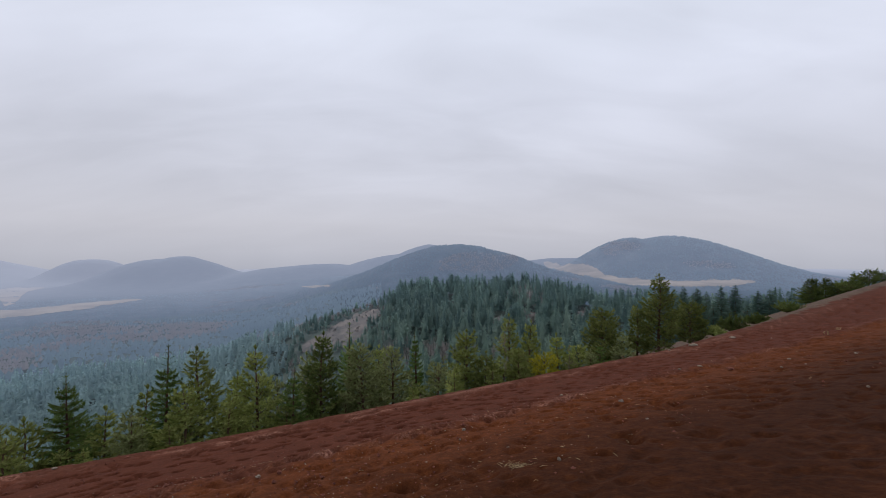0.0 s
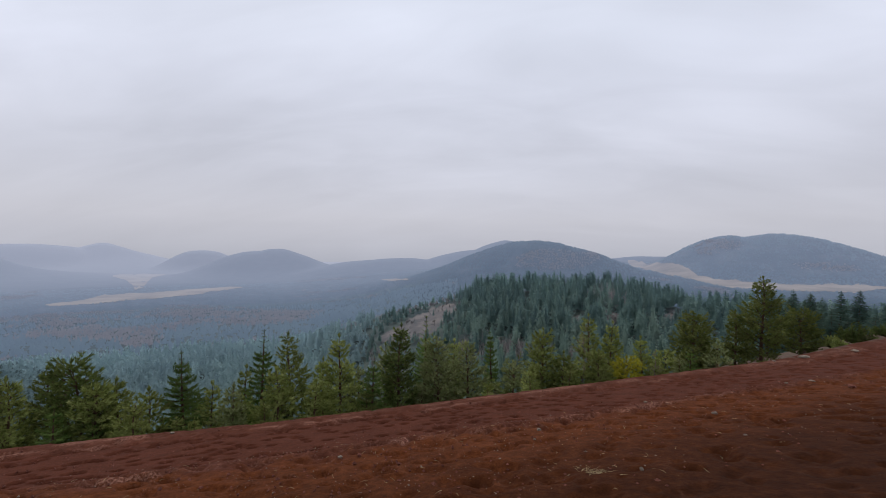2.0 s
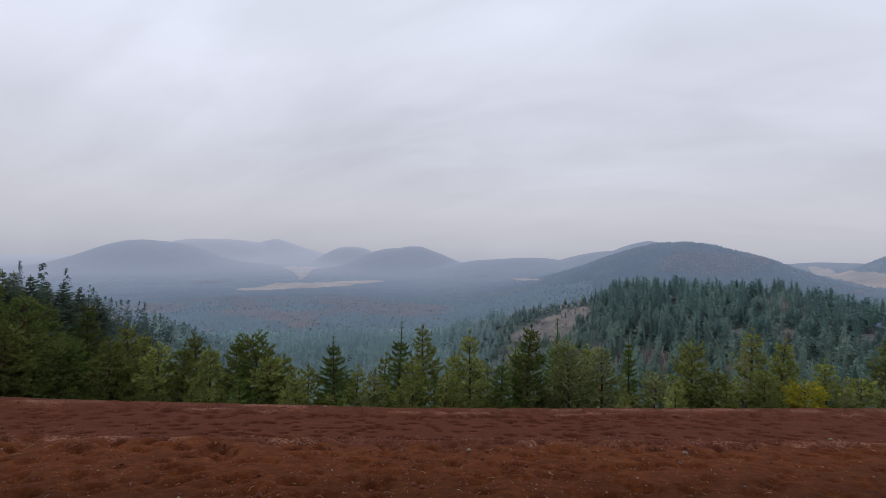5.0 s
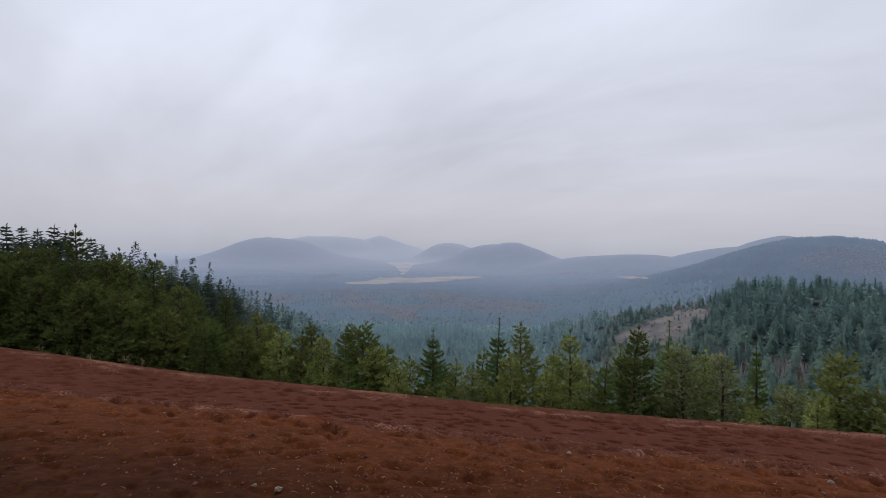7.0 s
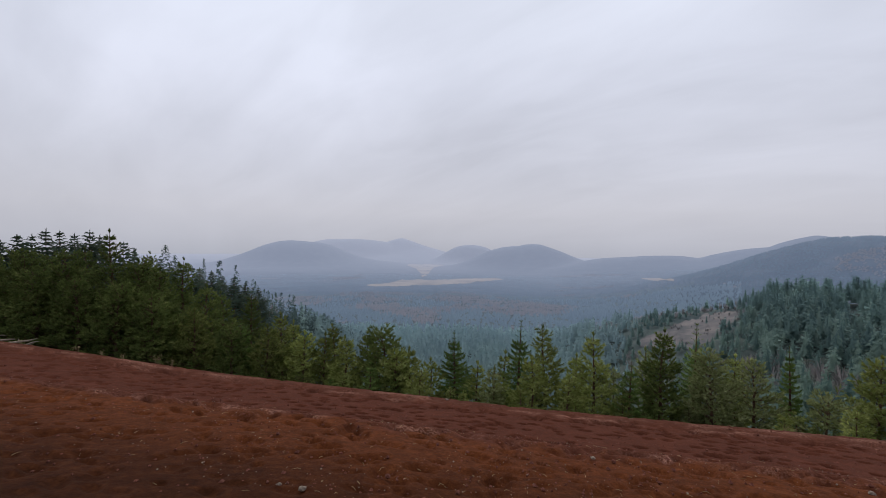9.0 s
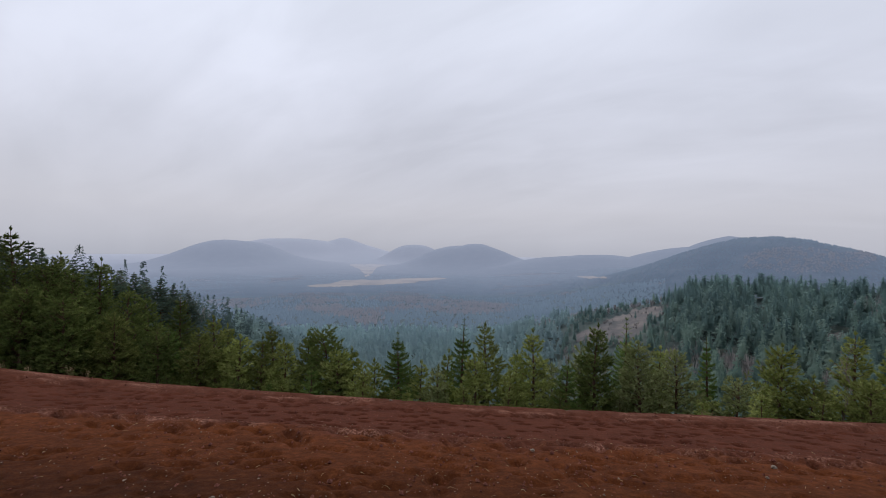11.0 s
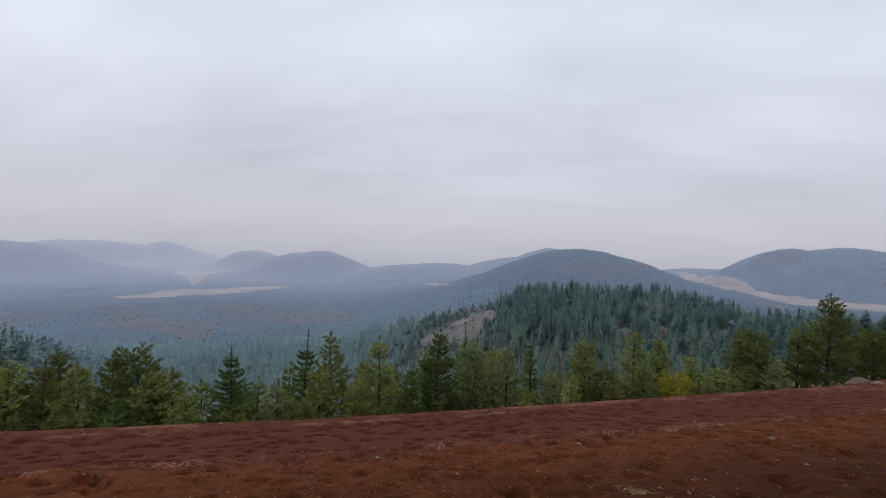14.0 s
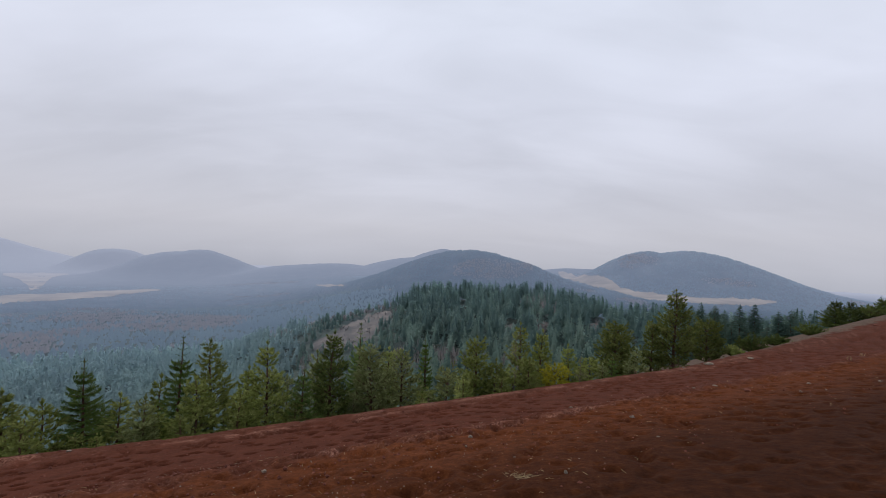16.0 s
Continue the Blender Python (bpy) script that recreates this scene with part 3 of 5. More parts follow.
def closed(rng, needles, share=0.8):
    """A crown of sprays with the ragged tiers of inner boughs that close it."""
    (nv, nf), (tv, tf) = needles, tier_template(rng)
    tv = tv * (share, share, 0.94)
    return outward(np.concatenate([nv, tv]), np.concatenate([nf, tf + len(nv)]))


def tier_template(rng):
    """A valley conifer: three ragged, overlapping tiers."""
    vs, fs = [], []
    for k in range(3):
        i, turn = len(vs), rng.uniform(0, 6.28)
        for j in range(6):
            a, q = turn + j * 1.047 + rng.uniform(-0.2, 0.2), (0.20 - 0.055 * k) * rng.uniform(0.65, 1.25)
            vs.append((q * math.cos(a), q * math.sin(a), 0.30 + 0.17 * k + rng.uniform(-0.05, 0.05)))
        vs.append((0, 0, 0.66 + 0.17 * k))
        fs += [(i + j, i + (j + 1) % 6, i + 6) for j in range(6)]
    return np.array(vs), np.array(fs)


def tip_template(rng):
    """The top of a far conifer that stands out of the closed canopy."""
    a = np.arange(5) * 1.257 + rng.uniform(-0.25, 0.25, 5)
    q = 0.16 * rng.uniform(0.7, 1.2, 5)
    vs = np.concatenate([np.stack([q * np.cos(a), q * np.sin(a), 0.42 + rng.uniform(-0.05, 0.05, 5)], -1), [[0, 0, 1.0]]])
    return vs, np.array([(k, (k + 1) % 5, 5) for k in range(5)])


def bare_template(rng, n):
    """A leafless crown of fine upright twigs, one metre high."""
    vs, fs = [], []
    for k in range(n):
        a, h = rng.uniform(0, 6.28), rng.uniform(0.45, 1.0)
        q = 0.22 * math.sqrt(rng.random()) * (1.15 - 0.6 * h)
        b = rng.uniform(0.0, 0.35)
        w = 0.022
        c, s = math.cos(a), math.sin(a)
        i = len(vs)
        t = rng.uniform(0, 6.28)
        vs += [(0.3 * q * c - w * math.cos(t), 0.3 * q * s - w * math.sin(t), b), (0.3 * q * c + w * math.cos(t), 0.3 * q * s + w * math.sin(t), b), (1.6 * q * c, 1.6 * q * s, h)]
        fs.append((i, i + 1, i + 2))
    return np.array(vs), np.array(fs)


def plant(name, label, places, heights, templates, mat, rng, fat=1.0, sunk=0.0, smooth=0.0):
    """One object of many trees. places: n x 3. sunk: the share of each tree below the closed canopy."""
    if not len(places):
        return None
    places = places - np.stack([0 * heights, 0 * heights, sunk * heights], -1)
    pick = rng.integers(0, len(templates), len(places))
    V, F, W, off = [], [], [], 0
    for k, (tv, tf) in enumerate(templates):
        p, h = places[pick == k], heights[pick == k]
        if not len(p):
            continue
        a = rng.uniform(0, 6.28, len(p))
        c, s = np.cos(a), np.sin(a)
        w = h * fat * rng.uniform(0.8, 1.25, len(p))
        vx = (tv[None, :, 0] * c[:, None] - tv[None, :, 1] * s[:, None]) * w[:, None]
        vy = (tv[None, :, 0] * s[:, None] + tv[None, :, 1] * c[:, None]) * w[:, None]
        vz = tv[None, :, 2] * h[:, None]
        v = np.stack([vx, vy, vz], -1) + p[:, None, :]
        f = tf[None] + (np.arange(len(p)) * len(tv))[:, None, None] + off
        V.append(v.reshape(-1, 3))
        F.append(f.reshape(-1, 3))
        ring = np.maximum(1e-6, np.hypot(vx, vy))
        W.append(np.stack([smooth * vx / ring, smooth * vy / ring, np.ones_like(vx)], -1).reshape(-1, 3))
        off += v.shape[0] * v.shape[1]
    me = mesh_from(name, np.concatenate(V), np.concatenate(F), [mat], smooth=smooth > 0)
    if smooth:      # far crowns: one soft canopy, with no hard facets
        W = np.concatenate(W)
        me.normals_split_custom_set_from_vertices(W / np.linalg.norm(W, axis=1)[:, None])
    ob = new(name, me)
    return tagged(ob, label, "woodland", kind="stuff")


def spread(rng, az0, az1, r0, r1, gap):
    n = int(0.5 * radians(az1 - az0) * (r1 * r1 - r0 * r0) / gap ** 2)
    az, r = rng.uniform(az0, az1, n), np.sqrt(rng.uniform(r0 * r0, r1 * r1, n))
    x, y = -np.sin(np.radians(az)) * r, np.cos(np.radians(az)) * r
    return az, r, x, y, np.stack([x, y, land(az, r)], -1)


# leafless stands in the valley: degrees left, degrees below the level, their half widths
STANDS = [(50.6, 8.9, 2.6, 0.45), (44.2, 10.7, 2.0, 0.5), (43.4, 7.1, 2.4, 0.3), (48.4, 7.1, 2.6, 0.35), (52.4, 11.7, 2.2, 0.25), (28.2, 9.2, 1.1, 0.55),
          (59.1, 8.2, 2.4, 0.5), (59.0, 6.8, 3.0, 0.3), (37.8, 7.1, 1.8, 0.25), (55.5, 7.3, 2.2, 0.3), (33.2, 6.9, 1.2, 0.2)]

HILL_STANDS = [(-4.0, 1.5, 4.6, 1.1), (-7.5, 1.2, 2.0, 0.7), (-21.6, -0.5, 2.2, 0.75), (-31.0, 1.5, 2.5, 0.4)]


def build_woods():
    rng = np.random.default_rng(11)
    fine = [needle_template(rng, 110, 0.15, 0.17, 0.05 + 0.15 * (k % 3), 0.09) for k in range(8)]
    crest = [closed(rng, needle_template(rng, 140, 0.25, 0.19, 0.12 * (k % 3), 0.085, 0.68), 0.5) for k in range(10)]
    tall = [needle_template(rng, 900, 0.03, 0.17, 0.2 * (k % 2), 0.042) for k in range(6)]
    mid = [outward(*tier_template(rng)) for _ in range(8)]
    low = [outward(*tip_template(rng)) for _ in range(6)]
    twigs = [outward(*bare_template(rng, 34)) for _ in range(4)]
    slope = [closed(rng, needle_template(rng, 40, 0.25, 0.19, 0.1 * (k % 3), 0.12, 0.7), 0.5) for k in range(8)]
    # the spur and its slopes
    az, r, x, y, p = spread(rng, -52, 60, 70, 430, 3.8)
    keep = r > np.maximum(np.interp(az, [-52, -25, 0, 60], [125, 115, 90, 110]), np.where(az < -20, 48 / np.cos(np.radians(np.clip(az - DOWN, -84, 0))), 0))
    keep &= (az > 19) | (r < np.interp(az, CREST_AZ, CREST_R) + 14)
    az, r, x, y, p = az[keep], r[keep], x[keep], y[keep], p[keep]
    patch = fbm(x, y, 60, 3, 41)
    open_ = (inside(az, r, CLEARINGS) & (rng.random(len(az)) < 0.93)) | (fbm(x, y, 38, 3, 47) > 0.3)
    bare = (patch > 0.14) & (rng.random(len(az)) < 0.6)
    h = 13.5 * rng.uniform(0.6, 1.15, len(az)) * np.interp(az, [-40, 5.5, 8, 12, 18, 23, 28], [0.85, 1, 0.56, 0.45, 0.45, 0.8, 0.9]) * np.interp(r, [70, 150, 240], [0.5, 0.85, 1.0])
    k = ~open_ & ~bare
    low_ = az > 19 + 6 * fbm(x, y, 60, 3, 44)
    # spruces on the crest, paler pines mixed in further down, with more haze painted into their colour
    pale = rng.random(len(az)) < 0.55 * step(0.02, 0.45, 1 - r / np.interp(az, CREST_AZ, CREST_R)) + 0.12
    on = k & ~low_
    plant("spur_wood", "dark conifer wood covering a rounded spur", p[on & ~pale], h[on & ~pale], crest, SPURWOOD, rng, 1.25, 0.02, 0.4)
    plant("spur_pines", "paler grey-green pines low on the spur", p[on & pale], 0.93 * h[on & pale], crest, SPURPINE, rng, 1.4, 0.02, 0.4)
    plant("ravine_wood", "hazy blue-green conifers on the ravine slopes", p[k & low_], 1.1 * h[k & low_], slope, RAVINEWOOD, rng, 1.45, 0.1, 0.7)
    k = ~open_ & bare & ~low_
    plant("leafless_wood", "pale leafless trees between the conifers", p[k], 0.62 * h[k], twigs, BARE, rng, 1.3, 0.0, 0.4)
    k = inside(az, r, CLEARINGS) & (rng.random(len(az)) < 0.5)
    plant("clearing_scrub", "thin grey leafless scrub on the clearings", p[k], 0.3 * h[k], twigs, BARE, rng, 1.8, 0.0, 0.4)
    # the slope that runs down beside the cone
    az, r, x, y, p = spread(rng, 52, 97, 45, 330, 4.8)
    ok = r > np.interp(az, [52, 60, 70, 97], [120, 90, 60, 45])
    bare = (fbm(x, y, 50, 3, 51) > 0.2)
    h = 12.5 * rng.uniform(0.6, 1.15, len(az)) * np.interp(r, [45, 120, 200], [0.62, 0.95, 1.0])
    near = r < 115
    k = ok & ~bare & near & (rng.random(len(az)) < 0.8)
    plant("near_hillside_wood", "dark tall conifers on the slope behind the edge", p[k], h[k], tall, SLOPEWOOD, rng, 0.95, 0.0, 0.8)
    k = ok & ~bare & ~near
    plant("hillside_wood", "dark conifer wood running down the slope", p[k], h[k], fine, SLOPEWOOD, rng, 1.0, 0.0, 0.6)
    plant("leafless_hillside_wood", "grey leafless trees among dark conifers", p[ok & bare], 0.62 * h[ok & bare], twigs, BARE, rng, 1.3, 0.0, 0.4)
    # the valley floor
    az, r, x, y, p = spread(rng, 8, 80, 420, 1000, 8.0)
    f = fbm(x, y, 120, 4, 61) + 0.10 * step(700, 1000, r)
    edge = np.interp(az, [30, 40, 46, 60], [0.17, 0.14, 0.07, 0.07])
    bare = rng.random(len(az)) < step(edge - 0.09, edge + 0.12, f)
    el = np.degrees(np.arctan2(EYE - p[:, 2], r))
    edge = 1 + 2.4 * fbm(x, y, 45, 4, 63)
    for a, e, wa, we in STANDS:
        bare |= (((az - a) / wa) ** 2 + ((el - e) / we) ** 2 < edge) & (rng.random(len(az)) < 0.7)
    h = 14 * rng.uniform(0.6, 1.2, len(az))
    k = ~bare & (fbm(x, y, 70, 3, 67) < 0.33)
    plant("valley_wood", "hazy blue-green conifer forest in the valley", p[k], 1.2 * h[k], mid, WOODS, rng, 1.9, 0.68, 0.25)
    az, r = np.repeat(az[bare], 4), np.repeat(r[bare], 4)
    az, r = az + np.degrees(rng.uniform(-5, 5, len(az)) / r), r + rng.uniform(-5, 5, len(az))
    p = np.stack([-np.sin(np.radians(az)) * r, np.cos(np.radians(az)) * r, land(az, r)], -1)
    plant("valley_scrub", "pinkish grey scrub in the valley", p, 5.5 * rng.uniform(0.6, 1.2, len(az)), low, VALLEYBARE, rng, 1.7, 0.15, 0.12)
    # farther woods and the hills
    far = [spread(rng, -48, 14, 560, 1850, 8.0), spread(rng, 14, 80, 1000, 1900, 12.0)]
    az, r, x, y, p = [np.concatenate(q) for q in zip(*far)]
    ok = ~is_field(x, y)
    f = fbm(x, y, 170, 4, 71)
    bare = f > 0.2
    el = np.degrees(np.arctan2(EYE - p[:, 2], r))
    edge = 1 + 1.8 * fbm(x, y, 70, 4, 73)
    bare |= inside(az, r, HEATHS) & (rng.random(len(az)) < 0.88)
    for a, e, wa, we in HILL_STANDS:
        bare |= ((az - a) / wa) ** 2 + ((el - e) / we) ** 2 < edge
    h = 14 * rng.uniform(0.6, 1.2, len(az))
    k = ok & ~bare
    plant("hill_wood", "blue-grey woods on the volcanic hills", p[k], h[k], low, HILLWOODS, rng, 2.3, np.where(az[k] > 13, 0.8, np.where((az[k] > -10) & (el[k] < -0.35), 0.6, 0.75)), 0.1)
    az, r = np.repeat(az[ok & bare], 2), np.repeat(r[ok & bare], 2)
    az, r = az + np.degrees(rng.uniform(-5, 5, len(az)) / r), r + rng.uniform(-5, 5, len(az))
    p = np.stack([-np.sin(np.radians(az)) * r, np.cos(np.radians(az)) * r, land(az, r)], -1)
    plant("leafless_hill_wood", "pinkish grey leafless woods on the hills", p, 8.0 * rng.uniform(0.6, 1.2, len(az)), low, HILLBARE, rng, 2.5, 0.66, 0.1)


build_woods()


# ---- near trees ----
def part(name, me, parent, label=""):
    ob = new(name, me)
    ob.parent = parent
    return tagged(ob, label)


def tube(V, F, pts, rads, sides):
    """A tapering round limb along pts."""
    base = len(V)
    for k, (p, r) in enumerate(zip(pts, rads)):
        d = (pts[min(k + 1, len(pts) - 1)] - pts[max(k - 1, 0)]).normalized()
        u = d.orthogonal().normalized()
        w = d.cross(u)
        for s in range(sides):
            a = 2 * math.pi * s / sides
            V.append(p + (u * math.cos(a) + w * math.sin(a)) * r)
        if k:
            for s in range(sides):
                a, b = base + (k - 1) * sides + s, base + (k - 1) * sides + (s + 1) % sides
                F.append((a, b, b + sides))
                F.append((a, b + sides, a + sides))


def tuft(V, F, p, d, length, count, rng, spread_=0.8, wide=0.017):
    """A brush of needles round the shoot at p that points along d."""
    u = d.orthogonal().normalized()
    w = d.cross(u)
    for k in range(count):
        a = 2 * math.pi * (k + rng.random()) / count
        e = u * math.cos(a) + w * math.sin(a)
        lean = spread_ * rng.uniform(0.5, 1.1)
        n = (d + e * lean).normalized() * length * rng.uniform(0.7, 1.1)
        q = p - d * length * rng.uniform(0.0, 0.7)
        side = d.cross(e) * wide
        i = len(V)
        V.extend((q - side, q + side, q + n))
        F.append((i, i + 1, i + 2))


def crown_mesh(verts, faces, needles):
    """Needles that look away from the trunk, shaded as one soft crown."""
    V, F = outward(np.array([tuple(v) for v in verts]), np.array(faces), 0.9)
    me = mesh_from("crown", V, F, [needles])
    own = np.cross(V[F[:, 1]] - V[F[:, 0]], V[F[:, 2]] - V[F[:, 0]])
    own /= np.maximum(1e-9, np.linalg.norm(own, axis=1))[:, None]
    N = np.zeros_like(V)
    for k in range(3):
        N[F[:, k]] = own
    ring = np.maximum(0.05, np.hypot(V[:, 0], V[:, 1]))
    soft = np.stack([V[:, 0] / ring, V[:, 1] / ring, np.full(len(V), 0.7)], -1)
    N = 0.62 * N + 0.38 * soft / np.linalg.norm(soft, axis=1)[:, None]
    me.normals_split_custom_set_from_vertices(N / np.maximum(1e-6, np.linalg.norm(N, axis=1))[:, None])
    return me


def finish_tree(name, label, needles, trunk, limbs, crown, category="tree"):
    root = new(name)
    root.empty_display_size = 0.3
    tagged(root, label, category, "young trees along the edge")
    off = len(trunk[0])
    wood = [tuple(v) for v in trunk[0] + limbs[0]], trunk[1] + [tuple(k + off for k in f) for f in limbs[1]]
    part("trunk", mesh_from("trunk", *wood, [BARK]), root)
    part("crown", crown_mesh(*crown, needles), root)
    return root


def make_pine(seed, height, width, label, needles, name="pine_tree", open_=0.0, low=0.06, blunt=0.8, tuft_len=0.14, lean=0.0):
    """A young pine: whorls of upswept limbs with bottle-brush shoots."""
    rng = random.Random(seed)
    T, L, C = ([], []), ([], []), ([], [])
    bend = Vector((rng.uniform(-1, 1), rng.uniform(-1, 1), 0)) * 0.04 * height + Vector((lean, 0, 0)) * height

    def axis(t):
        return Vector((0, 0, height * t)) + bend * t * t + Vector((0.02 * height * math.sin(5 * t + seed), 0.02 * height * math.cos(4 * t + seed), 0)) * t
    pts = [axis(k / 12 * 0.985) for k in range(13)]
    r0 = 0.016 * height + 0.012
    tube(*T, pts, [r0 * (1 - k / 12.4) ** 0.9 + 0.004 for k in range(13)], 8)
    whorls = int(height / 0.27)
    for wv in range(whorls):
        t = low + (0.965 - low) * (wv + rng.uniform(-0.2, 0.2)) / whorls
        full = width * max(0.0, 1 - t) ** blunt * (0.72 + 0.28 * min(1, (t - low) * 6 + 0.2))
        n = rng.randint(6, 7) if rng.random() > open_ else rng.randint(4, 5)
        turn = rng.uniform(0, 6.28)
        for b in range(n):
            a = turn + 2 * math.pi * b / n + rng.uniform(-0.35, 0.35)
            ln = 0.9 * full * rng.uniform(0.62 - 0.3 * open_, 1.18 + 0.2 * open_) + 0.05
            out = Vector((math.cos(a), math.sin(a), 0))
            rise = rng.uniform(0.05, 0.4) + 0.7 * t ** 2
            p0 = axis(t)
            bp = [p0 + out * ln * q + Vector((0, 0, ln * (rise * q + 0.28 * q * q))) + Vector((rng.gauss(0, 0.02), rng.gauss(0, 0.02), rng.gauss(0, 0.02))) * ln for q in (0, 0.35, 0.7, 1.0)]
            tube(*L, [bp[0], bp[2], bp[3]], [0.011 * ln + 0.006, 0.006 * ln + 0.004, 0.004], 3)
            d = (bp[3] - bp[2]).normalized()
            tuft(*C, bp[3] + d * 0.03, d, tuft_len, 9, rng, 0.6)
            # side shoots, longer toward the middle of the limb
            m = max(3, int(ln / 0.10))
            for k in range(m):
                q = 0.22 + 0.75 * (k + rng.random() * 0.6) / m
                seg = 0 if q < 0.35 else (1 if q < 0.7 else 2)
                lo, hi = (0, 0.35, 0.7)[seg], (0.35, 0.7, 1.0)[seg]
                p = bp[seg].lerp(bp[seg + 1], (q - lo) / (hi - lo))
                sd = 1 if k % 2 else -1
                side = Vector((-math.sin(a), math.cos(a), 0)) * sd
                d = (out * rng.uniform(0.5, 0.9) + side * rng.uniform(0.4, 1.0) + Vector((0, 0, rng.uniform(0.1, 0.75)))).normalized()
                sl = min(0.42, (1.05 - q) * ln * 0.6 + 0.09) * rng.uniform(0.6, 1.2)
                e = p + d * sl
                if sl > 0.3:
                    tube(*L, [p, e], [0.006, 0.003], 3)
                tuft(*C, e, d, tuft_len, 8, rng, 0.7, 0.021)
                if sl > 0.16:
                    tuft(*C, p.lerp(e, 0.5), d, tuft_len, 7, rng, 0.9, 0.024)
                if sl > 0.25:
                    for sgn in (-1, 1):
                        d2 = (d + side.cross(Vector((0, 0, 1))) * 0.7 * sgn + Vector((0, 0, 0.35))).normalized()
                        e2 = p.lerp(e, 0.6) + d2 * sl * 0.5
                        tuft(*C, e2, d2, tuft_len, 7, rng, 0.8, 0.02)
    tip = axis(0.985)
    for k in range(5):
        a = k * 1.26 + seed
        d = Vector((0.35 * math.cos(a), 0.35 * math.sin(a), 1)).normalized()
        tuft(*C, tip + d * 0.10 * (0.5 + rng.random()), d, 0.8 * tuft_len, 8, rng, 0.6)
    tuft(*C, tip + Vector((0, 0, 0.16)), Vector((0, 0, 1)), 0.8 * tuft_len, 8, rng, 0.5)
    return finish_tree(name, label, needles, T, L, C)


def make_spruce(seed, height, width, label, needles, name="spruce_tree", gap=0.20, spire=0.12):
    """A young spruce: tiers of flat, slightly hanging sprays and a bare leading shoot."""
    rng = random.Random(seed)
    T, L, C = ([], []), ([], []), ([], [])
    pts = [Vector((0.012 * height * math.sin(3 * k / 10 + seed), 0.012 * height * math.cos(2.4 * k / 10 + seed), height * k / 10)) for k in range(11)]
    tube(*T, pts, [(0.015 * height + 0.01) * (1 - k / 10.3) + 0.004 for k in range(11)], 7)
    tiers = int(height * (1 - spire) / gap)
    for tv in range(tiers):
        t = max(0.01, 0.04 + (0.96 - spire) * (tv + rng.uniform(-0.25, 0.25)) / tiers)
        full = width * (1 - t / (1.04 - spire * 0.45)) ** 0.9 * (0.8 + 0.2 * min(1, t * 8))
        n = rng.randint(6, 8)
        turn = rng.uniform(0, 6.28)
        for b in range(n):
            a = turn + 2 * math.pi * b / n + rng.uniform(-0.3, 0.3)
            ln = max(0.07, full * rng.uniform(0.65, 1.15))
            out, side = Vector((math.cos(a), math.sin(a), 0)), Vector((-math.sin(a), math.cos(a), 0))
            droop = rng.uniform(-0.28, 0.05) + 0.75 * t ** 1.5
            f = t * 10
            p0 = pts[int(f)].lerp(pts[min(10, int(f) + 1)], f - int(f))
            bp = [p0 + out * ln * q + Vector((0, 0, ln * (droop * q + 0.22 * q * q))) for q in (0, 0.4, 0.75, 1.0)]
            tube(*L, bp, [0.008 * ln + 0.005, 0.006 * ln + 0.004, 0.004, 0.003], 3)
            m = max(3, int(ln / 0.052))
            for k in range(m):
                q = 0.12 + 0.88 * (k + rng.random() * 0.5) / m
                seg = 0 if q < 0.4 else (1 if q < 0.75 else 2)
                lo, hi = (0, 0.4, 0.75)[seg], (0.4, 0.75, 1.0)[seg]
                p = bp[seg].lerp(bp[seg + 1], min(1, (q - lo) / (hi - lo)))
                for sgn in (-1, 1):
                    sl = (0.05 + 0.42 * (1.02 - q) * ln * min(1, q * 3)) * rng.uniform(0.6, 1.2)
                    d = (out * rng.uniform(0.6, 1.0) + side * sgn * rng.uniform(0.6, 1.0) + Vector((0, 0, rng.uniform(-0.35, 0.2)))).normalized()
                    e = p + d * sl
                    # a needle-clad twig: two crossed, tapering blades with a toothed rim
                    steps = max(2, int(sl / 0.075))
                    for j in range(steps):
                        c = p.lerp(e, j / steps)
                        wdt = 0.046
                        for across in (d.cross(Vector((0, 0, 1))).normalized(), Vector((0, 0, 1))):
                            i = len(C[0])
                            tipp = c + d * (sl / steps * 1.25 + 0.012)
                            C[0].extend((c, tipp + across * wdt, c + d * 0.03 - across * 0.006))
                            C[1].append((i, i + 1, i + 2))
                            i = len(C[0])
                            C[0].extend((c, tipp - across * wdt, c + d * 0.03 + across * 0.006))
                            C[1].append((i, i + 1, i + 2))
            d = (bp[3] - bp[2]).normalized()
            tuft(*C, bp[3] + d * 0.02, d, 0.07, 7, rng, 0.6, 0.009)
    top = height * (1 - spire)
    for k in range(int(height * spire / 0.035)):
        z = top + 0.035 * k
        f = min(9.99, z / height * 10)
        p = pts[int(f)].lerp(pts[int(f) + 1], f - int(f))
        tuft(*C, p, Vector((0, 0, 1)), 0.05, 6, rng, 1.1, 0.008)
        if k % 6 == 2:
            for b in range(4):
                a = b * 1.57 + k
                d = Vector((math.cos(a), math.sin(a), 0.55)).normalized()
                ln = (height - z) * 0.42
                for j in range(max(2, int(ln / 0.05))):
                    tuft(*C, p + d * (0.05 * j + 0.03), d, 0.055, 5, rng, 0.9, 0.008)
    tuft(*C, Vector(pts[10]), Vector((0, 0, 1)), 0.08, 6, rng, 0.4, 0.007)
    return finish_tree(name, label, needles, T, L, C)


